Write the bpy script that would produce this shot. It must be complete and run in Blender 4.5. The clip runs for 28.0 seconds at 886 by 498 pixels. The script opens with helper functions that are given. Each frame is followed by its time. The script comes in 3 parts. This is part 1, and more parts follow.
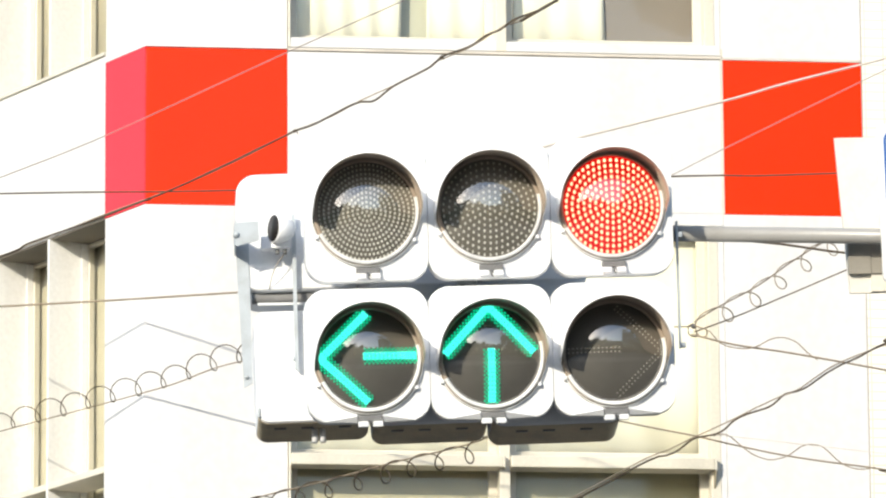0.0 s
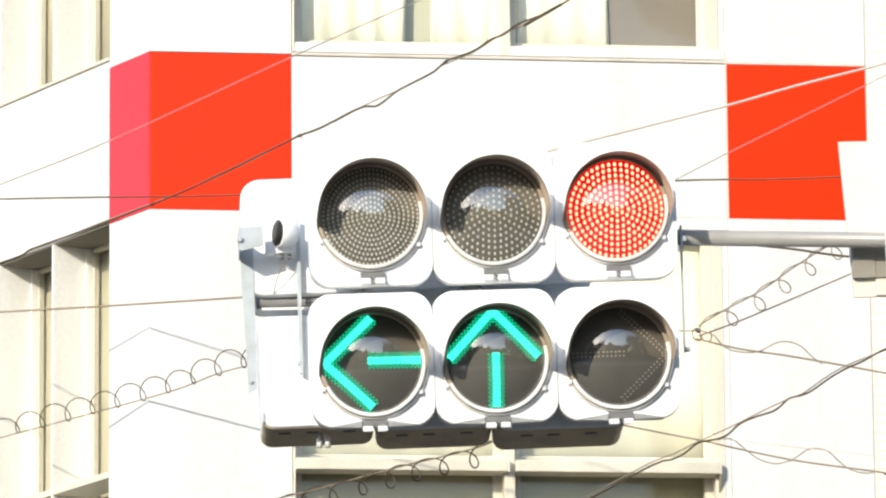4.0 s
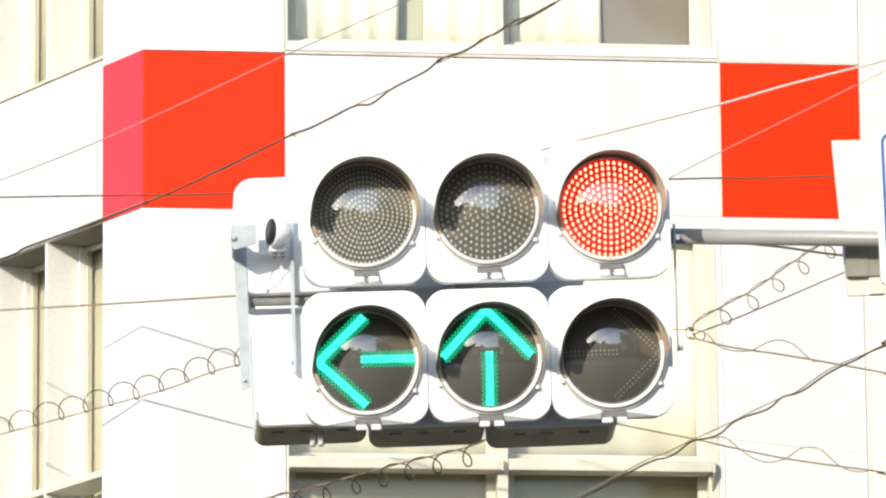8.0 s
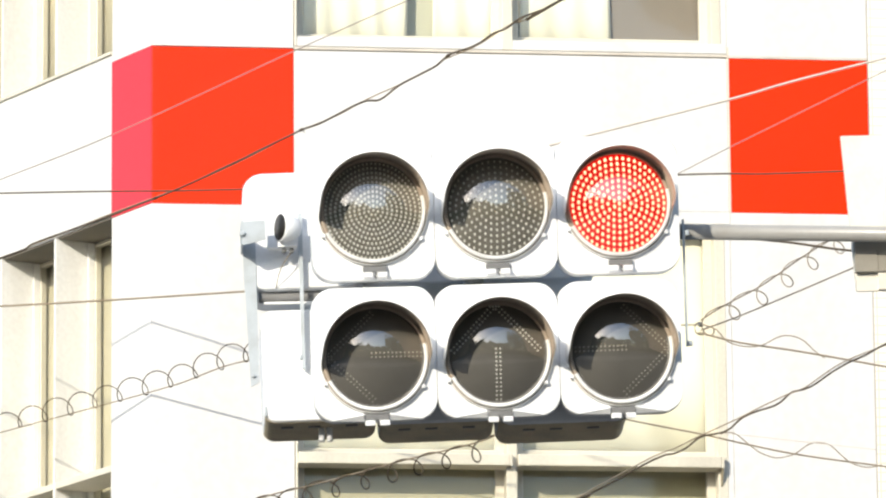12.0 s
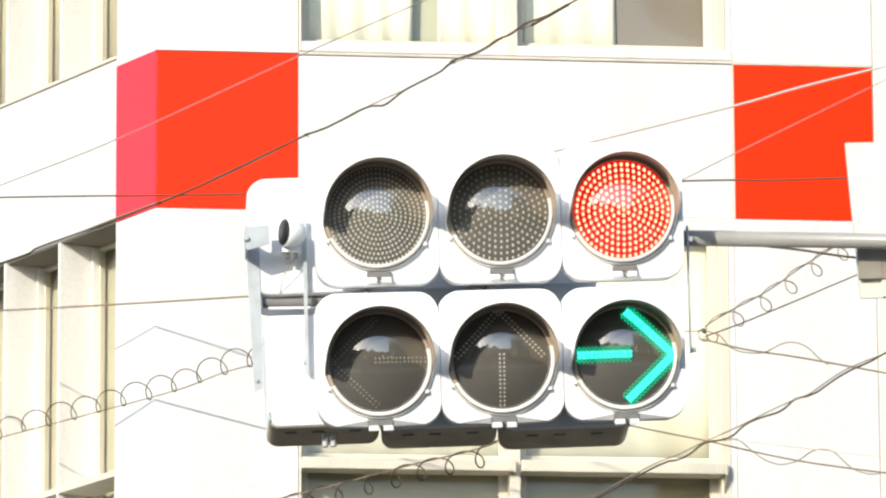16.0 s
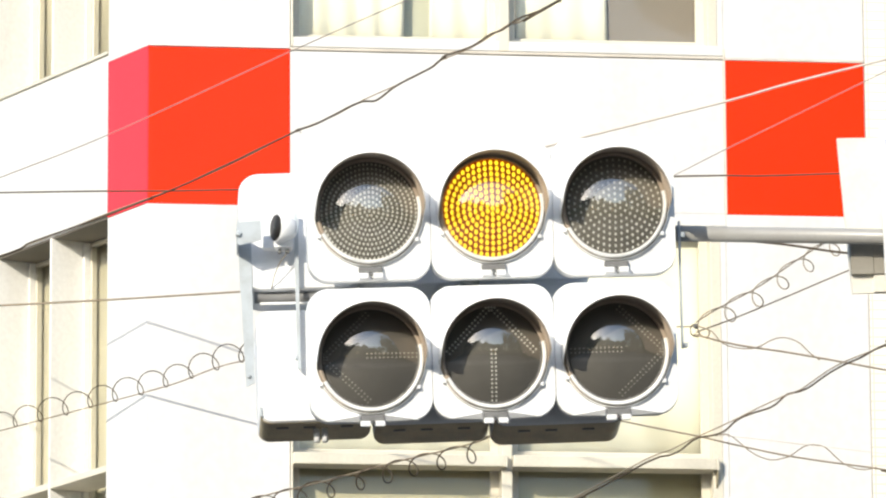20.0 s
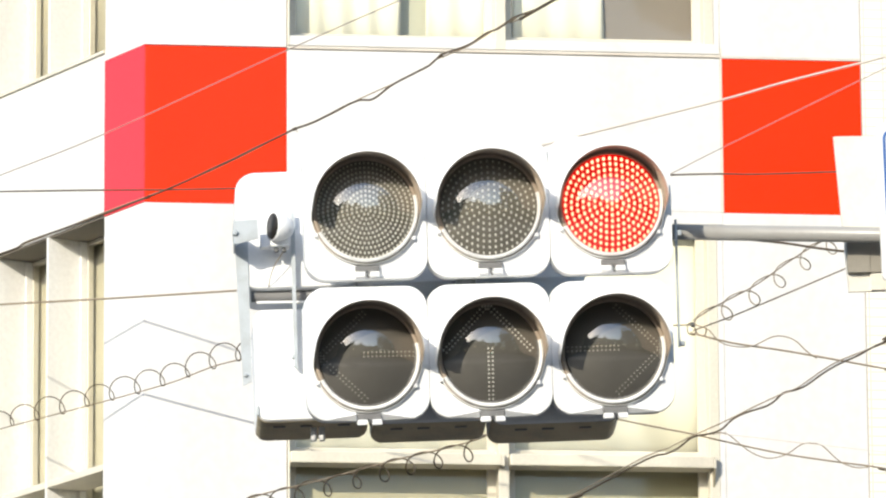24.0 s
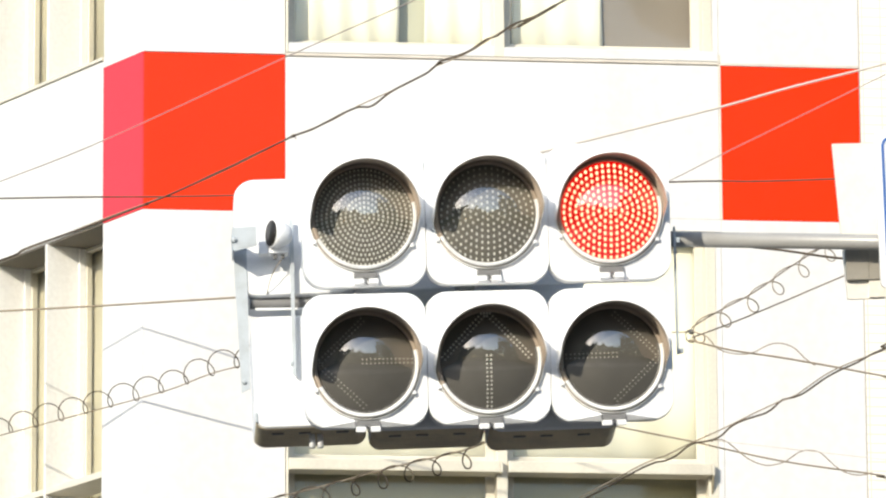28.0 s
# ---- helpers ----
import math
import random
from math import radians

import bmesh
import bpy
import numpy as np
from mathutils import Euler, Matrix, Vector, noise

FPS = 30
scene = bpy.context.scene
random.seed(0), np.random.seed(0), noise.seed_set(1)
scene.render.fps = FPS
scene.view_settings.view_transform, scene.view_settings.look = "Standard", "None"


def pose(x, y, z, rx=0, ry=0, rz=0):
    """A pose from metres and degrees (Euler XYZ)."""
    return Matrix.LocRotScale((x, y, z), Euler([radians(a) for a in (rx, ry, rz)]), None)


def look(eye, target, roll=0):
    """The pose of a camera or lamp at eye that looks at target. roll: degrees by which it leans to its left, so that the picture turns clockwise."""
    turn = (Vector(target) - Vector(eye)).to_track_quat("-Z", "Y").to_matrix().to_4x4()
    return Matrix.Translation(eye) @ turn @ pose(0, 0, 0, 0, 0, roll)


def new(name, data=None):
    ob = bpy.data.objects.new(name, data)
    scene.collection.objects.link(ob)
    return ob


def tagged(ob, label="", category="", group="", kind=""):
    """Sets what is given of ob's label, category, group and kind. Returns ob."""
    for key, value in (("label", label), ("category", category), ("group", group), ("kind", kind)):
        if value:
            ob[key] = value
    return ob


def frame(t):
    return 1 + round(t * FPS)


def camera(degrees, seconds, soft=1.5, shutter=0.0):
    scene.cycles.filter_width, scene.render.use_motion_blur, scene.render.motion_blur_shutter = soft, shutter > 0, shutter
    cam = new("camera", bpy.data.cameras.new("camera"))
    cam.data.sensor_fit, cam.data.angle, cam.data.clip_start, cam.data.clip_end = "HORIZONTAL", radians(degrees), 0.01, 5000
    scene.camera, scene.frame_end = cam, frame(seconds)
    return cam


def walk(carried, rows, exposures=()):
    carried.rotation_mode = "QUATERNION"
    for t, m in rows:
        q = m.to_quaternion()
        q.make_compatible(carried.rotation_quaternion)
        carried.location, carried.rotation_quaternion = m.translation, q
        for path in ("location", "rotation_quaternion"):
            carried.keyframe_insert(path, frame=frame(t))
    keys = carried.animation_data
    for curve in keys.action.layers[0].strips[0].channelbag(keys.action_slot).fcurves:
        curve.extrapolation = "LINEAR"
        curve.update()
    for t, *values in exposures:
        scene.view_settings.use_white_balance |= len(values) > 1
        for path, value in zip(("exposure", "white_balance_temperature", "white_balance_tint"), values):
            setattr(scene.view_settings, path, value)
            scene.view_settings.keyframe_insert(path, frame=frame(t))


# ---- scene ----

def view(yaw, tilt, lean):
    """The camera stands on the pavement at eye height and is only turned."""
    return pose(0, 0, 1.5, 0, 0, yaw) @ pose(0, 0, 0, 90 + tilt) @ pose(0, 0, 0, 0, 0, lean)


# ---- camera: hand-held long lens, seconds, yaw, tilt, lean ----
TURNS = [
    (0, -0.0084, 11.9994, -0.392), (0.5, -0.0280, 12.0090, -0.447), (1, -0.0336, 12.0154, -0.404), (1.5, -0.0491, 12.0189, -0.354),
    (2, -0.0653, 12.0149, -0.389), (2.5, -0.0578, 12.0232, -0.401), (3, 0.0458, 12.0553, -0.494), (3.5, 0.0363, 12.0490, -0.474),
    (5.5, -0.0053, 12.0208, -0.531), (6, -0.0365, 12.0118, -0.516), (6.5, -0.0203, 12.0139, -0.521), (7, -0.0054, 12.0326, -0.579),
    (7.5, -0.0222, 12.0328, -0.546), (8, -0.0308, 12.0283, -0.482), (8.5, -0.0146, 12.0294, -0.580), (9, 0.0018, 12.0267, -0.570),
    (9.5, 0.0241, 12.0304, -0.626), (10, 0.0215, 12.0075, -0.539), (10.5, 0.0266, 12.0082, -0.570), (11, 0.0139, 11.9870, -0.518),
    (11.5, 0.0229, 11.9856, -0.446), (12, 0.0544, 11.9877, -0.480), (12.5, 0.0709, 11.9712, -0.437), (14.5, 0.0734, 11.9413, -0.278),
    (15, 0.0873, 11.9502, -0.239), (15.5, 0.0997, 11.9925, -0.294), (16, 0.0929, 12.0392, -0.287), (16.5, 0.0624, 12.0425, -0.269),
    (17, 0.0529, 12.0447, -0.248), (17.5, 0.0152, 12.0143, -0.358), (18, 0.0266, 12.0072, -0.320), (18.5, 0.0257, 12.0101, -0.326),
    (19, 0.0321, 12.0213, -0.333), (19.5, 0.0026, 12.0168, -0.354), (20, 0.0146, 11.9963, -0.296), (20.5, 0.0146, 11.9975, -0.322),
    (21, -0.0160, 11.9968, -0.346), (21.5, -0.0108, 12.0093, -0.451), (23.5, -0.0211, 12.0032, -0.320), (24, -0.0165, 11.9835, -0.356),
    (24.5, -0.0166, 11.9831, -0.390), (25, -0.0289, 12.0004, -0.411), (25.5, -0.0240, 12.0073, -0.393), (26, -0.0233, 12.0152, -0.383),
    (26.5, -0.0209, 12.0202, -0.305), (27, -0.0258, 12.0245, -0.363), (27.5, -0.0388, 12.0326, -0.319), (28, -0.0302, 12.0487, -0.332)]
cam = camera(8.22, 28.0, soft=2.25)
walk(cam, [(t, view(a, b, c)) for t, a, b, c in TURNS])

# ---- world, sun, exposure ----
SUN = Vector((-0.44, -0.82, 0.37)).normalized()
world = bpy.data.worlds.new("sky")
scene.world = world
world.use_nodes = True
wn = world.node_tree.nodes
sky = wn.new("ShaderNodeTexSky")
sky.sky_type = "NISHITA"
sky.sun_disc = False
sky.sun_elevation = math.asin(SUN.z)
sky.sun_rotation = math.atan2(SUN.x, SUN.y)
sky.air_density, sky.dust_density = 1.0, 0.8
world.node_tree.links.new(sky.outputs[0], wn["Background"].inputs[0])
wn["Background"].inputs[1].default_value = 0.15
sun = new("sun", bpy.data.lights.new("sun", "SUN"))
sun.data.energy, sun.data.angle, sun.data.color = 2.45, radians(0.53), (1.0, 0.925, 0.775)
sun.matrix_world = look(SUN * 60, (0, 0, 0))
scene.view_settings.exposure = 0.95


# ---- materials ----
def material(name, color, rough=0.6, metal=0.0, spec=0.5, vary=0.12, scale=6.0, grime=0.0, grime_color=(0.25, 0.22, 0.18),
             bump=0.0, bump_scale=60.0, coat=0.0, streak=False, tiles=None):
    """A painted or plain surface: base colour with cloudy variation, fine grain, stains and a little relief."""
    m = bpy.data.materials.new(name)
    m.use_nodes = True
    nt, n = m.node_tree, m.node_tree.nodes
    b = n["Principled BSDF"]
    tc = n.new("ShaderNodeTexCoord")
    big, fine = n.new("ShaderNodeTexNoise"), n.new("ShaderNodeTexNoise")
    big.inputs["Scale"].default_value, fine.inputs["Scale"].default_value = scale, scale * 14
    big.inputs["Detail"].default_value = 6
    src = tc.outputs["Object"]
    if streak:
        mp = n.new("ShaderNodeMapping")
        mp.inputs["Scale"].default_value = (1, 1, 0.12)
        nt.links.new(src, mp.inputs[0])
        src = mp.outputs[0]
    nt.links.new(src, big.inputs["Vector"])
    nt.links.new(tc.outputs["Object"], fine.inputs["Vector"])
    add = n.new("ShaderNodeMath")
    add.operation = "MULTIPLY_ADD"
    add.inputs[1].default_value = 0.35
    nt.links.new(fine.outputs[0], add.inputs[0])
    nt.links.new(big.outputs[0], add.inputs[2])
    ramp = n.new("ShaderNodeMapRange")
    ramp.inputs[1].default_value, ramp.inputs[2].default_value = 0.35, 1.0
    ramp.inputs[3].default_value, ramp.inputs[4].default_value = 1.0 + vary * 0.4, 1.0 - vary
    nt.links.new(add.outputs[0], ramp.inputs[0])
    mul = n.new("ShaderNodeVectorMath")
    mul.operation = "SCALE"
    mul.inputs[0].default_value = color
    nt.links.new(ramp.outputs[0], mul.inputs["Scale"])
    last = mul.outputs[0]
    if grime:
        g = n.new("ShaderNodeMapRange")
        g.inputs[1].default_value, g.inputs[2].default_value, g.inputs[4].default_value = 0.62, 0.95, grime
        nt.links.new(add.outputs[0], g.inputs[0])
        mix = n.new("ShaderNodeMix")
        mix.data_type = "RGBA"
        mix.inputs["B"].default_value = (*grime_color, 1)
        mix.inputs[7].default_value = (*grime_color, 1)
        nt.links.new(g.outputs[0], mix.inputs[0])
        nt.links.new(last, mix.inputs[6])
        last = mix.outputs[2]
    nt.links.new(last, b.inputs["Base Color"])
    b.inputs["Roughness"].default_value, b.inputs["Metallic"].default_value = rough, metal
    b.inputs["Specular IOR Level"].default_value = spec
    b.inputs["Coat Weight"].default_value = coat
    b.inputs["Coat Roughness"].default_value = 0.15
    if bump:
        t, bp = n.new("ShaderNodeTexNoise"), n.new("ShaderNodeBump")
        t.inputs["Scale"].default_value = bump_scale
        bp.inputs["Strength"].default_value, bp.inputs["Distance"].default_value = bump, 0.004
        nt.links.new(tc.outputs["Object"], t.inputs["Vector"])
        nt.links.new(t.outputs[0], bp.inputs["Height"])
        nt.links.new(bp.outputs[0], b.inputs["Normal"])
    if tiles:
        # shallow joints of a tiled face
        sep, com, br = (n.new("ShaderNode" + k) for k in ("SeparateXYZ", "CombineXYZ", "TexBrick"))
        nt.links.new(tc.outputs["Object"], sep.inputs[0])
        nt.links.new(sep.outputs[0], com.inputs[0])
        nt.links.new(sep.outputs[2], com.inputs[1])
        nt.links.new(com.outputs[0], br.inputs["Vector"])
        br.offset = 0.0
        for key, value in (("Scale", 1.0), ("Brick Width", tiles[0]), ("Row Height", tiles[1]), ("Mortar Size", 0.004)):
            br.inputs[key].default_value = value
        br.inputs["Color1"].default_value = br.inputs["Color2"].default_value = (1, 1, 1, 1)
        br.inputs["Mortar"].default_value = (0.82, 0.78, 0.70, 1)
        mx = n.new("ShaderNodeVectorMath")
        mx.operation = "MULTIPLY"
        nt.links.new(last, mx.inputs[0])
        nt.links.new(br.outputs[0], mx.inputs[1])
        nt.links.new(mx.outputs[0], b.inputs["Base Color"])
    return m


def clear(name, tint=(1, 1, 1), gloss_rough=0.03, boost=1.0, dust=0.0):
    """Thin clear cover: lets light through, with gloss by Fresnel and a film of dust that catches the sun."""
    m = bpy.data.materials.new(name)
    m.use_nodes = True
    nt, n = m.node_tree, m.node_tree.nodes
    n.remove(n["Principled BSDF"])
    tr, gl, lw, mix = (n.new("ShaderNode" + k) for k in ("BsdfTransparent", "BsdfGlossy", "LayerWeight", "MixShader"))
    tr.inputs[0].default_value = (*tint, 1)
    gl.inputs["Roughness"].default_value = gloss_rough
    lw.inputs[0].default_value = 0.5
    p, k = n.new("ShaderNodeMath"), n.new("ShaderNodeMath")
    p.operation, p.inputs[1].default_value = "POWER", 5.0
    k.operation, k.use_clamp = "MULTIPLY_ADD", True
    k.inputs[1].default_value, k.inputs[2].default_value = 0.8, 0.04 * boost
    nt.links.new(lw.outputs["Facing"], p.inputs[0])
    nt.links.new(p.outputs[0], k.inputs[0])
    nt.links.new(k.outputs[0], mix.inputs[0])
    through_it = tr.outputs[0]
    if dust:
        df, film, tc, patch, amount = (n.new("ShaderNode" + q) for q in ("BsdfDiffuse", "MixShader", "TexCoord", "TexNoise", "MapRange"))
        df.inputs[0].default_value = (0.52, 0.48, 0.40, 1)
        patch.inputs["Scale"].default_value, patch.inputs["Detail"].default_value = 9.0, 5
        amount.inputs[1].default_value, amount.inputs[2].default_value = 0.3, 0.7
        amount.inputs[3].default_value, amount.inputs[4].default_value = 0.6 * dust, 1.4 * dust
        nt.links.new(tc.outputs["Object"], patch.inputs["Vector"])
        nt.links.new(patch.outputs[0], amount.inputs[0])
        nt.links.new(amount.outputs[0], film.inputs[0])
        nt.links.new(tr.outputs[0], film.inputs[1])
        nt.links.new(df.outputs[0], film.inputs[2])
        through_it = film.outputs[0]
    nt.links.new(through_it, mix.inputs[1])
    nt.links.new(gl.outputs[0], mix.inputs[2])
    nt.links.new(mix.outputs[0], n["Material Output"].inputs[0])
    return m


def glow(name, color, strength):
    m = bpy.data.materials.new(name)
    m.use_nodes = True
    b = m.node_tree.nodes["Principled BSDF"]
    b.inputs["Base Color"].default_value = (*(0.12 * c for c in color), 1)
    b.inputs["Emission Color"].default_value = (*color, 1)
    b.inputs["Emission Strength"].default_value = strength
    b.inputs["Roughness"].default_value = 0.4
    return m


WHITE_WALL = material("white_wall_paint", (0.645, 0.638, 0.628), 0.55, vary=0.08, scale=1.3, grime=0.18, bump=0.15, bump_scale=90, streak=True)
WHITE_TILE = material("white_wall_tile", (0.76, 0.735, 0.67), 0.4, vary=0.07, scale=1.6, grime=0.1, streak=True, tiles=(0.10, 0.05))
RED = material("red_panel_enamel", (0.80, 0.029, 0.0015), 0.2, spec=0.15, vary=0.08, scale=1.5)
RED_PINKISH = material("pinkish_red_enamel", (0.84, 0.030, 0.042), 0.25, spec=0.25, vary=0.08, scale=1.5)
FIN = material("pale_fin_paint", (0.82, 0.81, 0.78), 0.5, vary=0.1, scale=3, grime=0.2, streak=True)
FRAME = material("window_frame_aluminium", (0.63, 0.59, 0.49), 0.4, vary=0.1, scale=4, grime=0.2, streak=True)
TRIM = material("weathered_trim", (0.60, 0.55, 0.48), 0.6, vary=0.15, scale=5, grime=0.2)
RAIL = material("bronze_rail", (0.30, 0.26, 0.18), 0.5, vary=0.2, scale=6)
JOINT = material("joint_sealant", (0.46, 0.42, 0.37), 0.8, vary=0.15, scale=9)
CONCRETE = material("grey_concrete", (0.36, 0.35, 0.33), 0.85, vary=0.18, scale=3, grime=0.3, bump=0.4)
ASPHALT = material("asphalt", (0.07, 0.068, 0.064), 0.9, vary=0.3, scale=0.6, bump=0.6, bump_scale=140)
PAVING = material("pavement_blocks", (0.15, 0.14, 0.13), 0.85, vary=0.2, scale=0.9, bump=0.4)
CURTAIN = material("cream_curtain", (0.84, 0.80, 0.655), 0.9, vary=0.08, scale=5)
BLIND = material("grey_brown_blind", (0.235, 0.20, 0.165), 0.85, vary=0.12, scale=3)
SOFFIT = material("stained_soffit", (0.20, 0.18, 0.15), 0.85, vary=0.25, scale=5, grime=0.3)
BLIND_PALE = material("pale_beige_blind", (0.46, 0.42, 0.30), 0.85, vary=0.12, scale=3)
BLIND_GREEN = material("grey_green_blind", (0.50, 0.49, 0.37), 0.8, vary=0.12, scale=2)
BLIND_LOW = material("dull_green_blind", (0.42, 0.38, 0.25), 0.85, vary=0.14, scale=2)
ROOM = material("dim_room_wall", (0.28, 0.26, 0.22), 0.9, vary=0.15, scale=1)
GLASS = clear("window_glass", (0.99, 0.995, 0.985), 0.02, 0.7)
SHELL = material("signal_white_paint", (0.80, 0.81, 0.82), 0.8, spec=0.03, vary=0.06, scale=7, grime=0.12, bump=0.08, bump_scale=50)
HOODINSIDE_BEZELSHADE = material("signal_hood_inside_bezel_shade", (0.40, 0.325, 0.255), 0.5, spec=0.3, vary=0.25, scale=18)
HOODPAINT = material("signal_hood_paint", (0.80, 0.80, 0.79), 0.4, vary=0.10, scale=18, grime=0.12, grime_color=(0.2, 0.18, 0.15))
STEEL_OLD = material("weathered_steel", (0.20, 0.20, 0.20), 0.6, spec=0.2, vary=0.2, scale=18)
STEEL = material("galvanised_steel", (0.43, 0.47, 0.50), 0.55, spec=0.25, vary=0.14, scale=22, grime=0.2)
ARM_SHADE = material("arm_shade_tone", (0.30, 0.28, 0.24), 0.7, spec=0.15, vary=0.14, scale=14, grime=0.1)
ARMPAINT = material("arm_grey_paint", (0.33, 0.325, 0.31), 0.4, vary=0.1, scale=9, grime=0.18, coat=0.1)
SENSOR = material("dark_sensor_window", (0.022, 0.020, 0.018), 0.4, spec=0.2, vary=0.2, scale=40)
DARKMETAL = material("dark_fitting", (0.10, 0.10, 0.10), 0.5, vary=0.2, scale=30)
BOARD = material("led_board", (0.185, 0.17, 0.135), 0.5, vary=0.2, scale=12)
BOARD_ARROW = material("arrow_board", (0.122, 0.112, 0.093), 0.55, vary=0.2, scale=10)
LED = material("led_lens_clear", (0.82, 0.80, 0.70), 0.25, vary=0.15, scale=90, spec=0.8)
LED_DIM = material("led_lens_dusty", (0.58, 0.55, 0.46), 0.4, vary=0.2, scale=60)
COVER = clear("lamp_cover", (0.97, 0.97, 0.97), 0.05, 4.6, 0.012)
UNDERSIDE = material("brown_case_underside", (0.53, 0.44, 0.29), 0.7, vary=0.3, scale=7, grime=0.4)
CABLE = material("black_cable_sheath", (0.085, 0.066, 0.046), 0.8, spec=0.12, vary=0.3, scale=14)
CABLE_PALE = material("pale_cable_sheath", (0.26, 0.22, 0.20), 0.5, vary=0.15, scale=14)
CABLE_CREAM = material("cream_cable_sheath", (0.60, 0.54, 0.48), 0.6, vary=0.15, scale=14)
CABLE_BROWN = material("weathered_steel_strand", (0.27, 0.22, 0.16), 0.8, spec=0.15, vary=0.3, scale=20)
SIGNWHITE = material("sign_white_sheeting", (0.80, 0.80, 0.79), 0.35, vary=0.04, scale=5)
SIGNBLUE = material("sign_blue_print", (0.045, 0.14, 0.42), 0.35, vary=0.08, scale=9)
CREAM = material("cream_steel_plate", (0.78, 0.745, 0.66), 0.6, vary=0.08, scale=6, grime=0.15)
LEAF = material("dark_foliage", (0.055, 0.085, 0.035), 0.8, vary=0.5, scale=0.7)
RED_DOT, RED_FIELD = glow("red_led_glow", (1.0, 0.32, 0.18), 2.3), glow("red_field_glow", (1.0, 0.003, 0.003), 0.46)
AMBER_DOT, AMBER_FIELD = glow("amber_led_glow", (1.0, 0.68, 0.025), 0.95), glow("amber_field_glow", (0.62, 0.085, 0.0), 0.26)
GREEN_DOT, GREEN_EDGE = glow("green_led_glow", (0.05, 0.97, 0.67), 0.90), glow("green_edge_glow", (0.0, 0.60, 0.28), 0.72)


# ---- mesh helpers ----
def link(name, bm, mat, parent=None, label=""):
    me = bpy.data.meshes.new(name)
    bm.normal_update()
    bm.to_mesh(me)
    bm.free()
    for m in (mat if isinstance(mat, (list, tuple)) else [mat]):
        me.materials.append(m)
    ob = new(name, me)
    ob.parent = parent
    return tagged(ob, label)


def part(name, bm, mat, parent, label=""):
    return link(name, bm, mat, parent, label)


def empty(name, m, label, category, group="", kind=""):
    ob = new(name)
    ob.matrix_world = m
    return tagged(ob, label, category, group, kind)


def box(x0, x1, y0, y1, z0, z1, bevel=0.0, bm=None):
    bm = bm or bmesh.new()
    v = [bm.verts.new((x, y, z)) for x in (x0, x1) for y in (y0, y1) for z in (z0, z1)]
    fs = [bm.faces.new([v[i] for i in q]) for q in ((0, 1, 3, 2), (4, 6, 7, 5), (0, 4, 5, 1), (2, 3, 7, 6), (0, 2, 6, 4), (1, 5, 7, 3))]
    if bevel:
        es = list({e for f in fs for e in f.edges})
        bmesh.ops.bevel(bm, geom=es, offset=bevel, segments=2, profile=0.6, affect="EDGES")
    return bm


def loops(bm, rings, cap_start=True, cap_end=True, smooth=False):
    """Skins a list of closed rings of equal count."""
    vs = [[bm.verts.new(p) for p in r] for r in rings]
    for a, b in zip(vs, vs[1:]):
        for i in range(len(a)):
            f = bm.faces.new((a[i], a[(i + 1) % len(a)], b[(i + 1) % len(a)], b[i]))
            f.smooth = smooth
    if cap_start:
        bm.faces.new(vs[0][::-1])
    if cap_end:
        bm.faces.new(vs[-1])
    bmesh.ops.recalc_face_normals(bm, faces=bm.faces[:])
    return bm


def rrect(w, h, r, y, cx=0.0, cz=0.0, seg=7):
    out = []
    for k, (sx, sz) in enumerate(((1, 1), (-1, 1), (-1, -1), (1, -1))):
        for i in range(seg + 1):
            a = math.pi / 2 * (k + i / seg)
            out.append((cx + sx * (w / 2 - r) + r * math.cos(a), y, cz + sz * (h / 2 - r) + r * math.sin(a)))
    return out


def circle(r, y, cx=0.0, cz=0.0, n=64, squash=1.0):
    return [(cx + r * math.cos(2 * math.pi * i / n), y, cz + squash * r * math.sin(2 * math.pi * i / n)) for i in range(n)]


def revolve(profile, cx=0.0, cz=0.0, n=64, smooth=True, caps=(False, False), bm=None):
    """Rings of (radius, y) about the y axis."""
    bm = bm or bmesh.new()
    return loops(bm, [circle(r, y, cx, cz, n) for r, y in profile], caps[0], caps[1], smooth)


def frames_along(pts):
    """Points with two side vectors each, carried along without twist."""
    out, up = [], Vector((0, 0, 1))
    for i, p in enumerate(pts):
        t = (pts[min(i + 1, len(pts) - 1)] - pts[max(i - 1, 0)]).normalized()
        a = t.cross(up)
        a = a.normalized() if a.length > 1e-6 else Vector((1, 0, 0))
        b = a.cross(t).normalized()
        out.append((p, a, b))
    return out


def tube(pts, r, n=8, bm=None, caps=True):
    bm = bm or bmesh.new()
    rings = []
    for p, a, b in frames_along([Vector(p) for p in pts]):
        rings.append([p + r * (math.cos(2 * math.pi * k / n) * a + math.sin(2 * math.pi * k / n) * b) for k in range(n)])
    return loops(bm, rings, caps, caps, True)


def curve(pts, step=0.03):
    """A smooth line through points (Catmull-Rom)."""
    p = [Vector(q) for q in pts]
    p = [p[0] * 2 - p[1]] + p + [p[-1] * 2 - p[-2]]
    out = []
    for a, b, c, d in zip(p, p[1:], p[2:], p[3:]):
        n = max(2, int((c - b).length / step))
        for i in range(n):
            t = i / n
            out.append(0.5 * ((2 * b) + (c - a) * t + (2 * a - 5 * b + 4 * c - d) * t * t + (3 * b - a - 3 * c + d) * t ** 3))
    out.append(p[-2])
    return out


# ---- ground, road ----
def flat(name, x0, x1, y0, y1, z0, z1, mat, label, category):
    return tagged(link(name, box(x0, x1, y0, y1, z0, z1), mat), label, category, kind="structure")


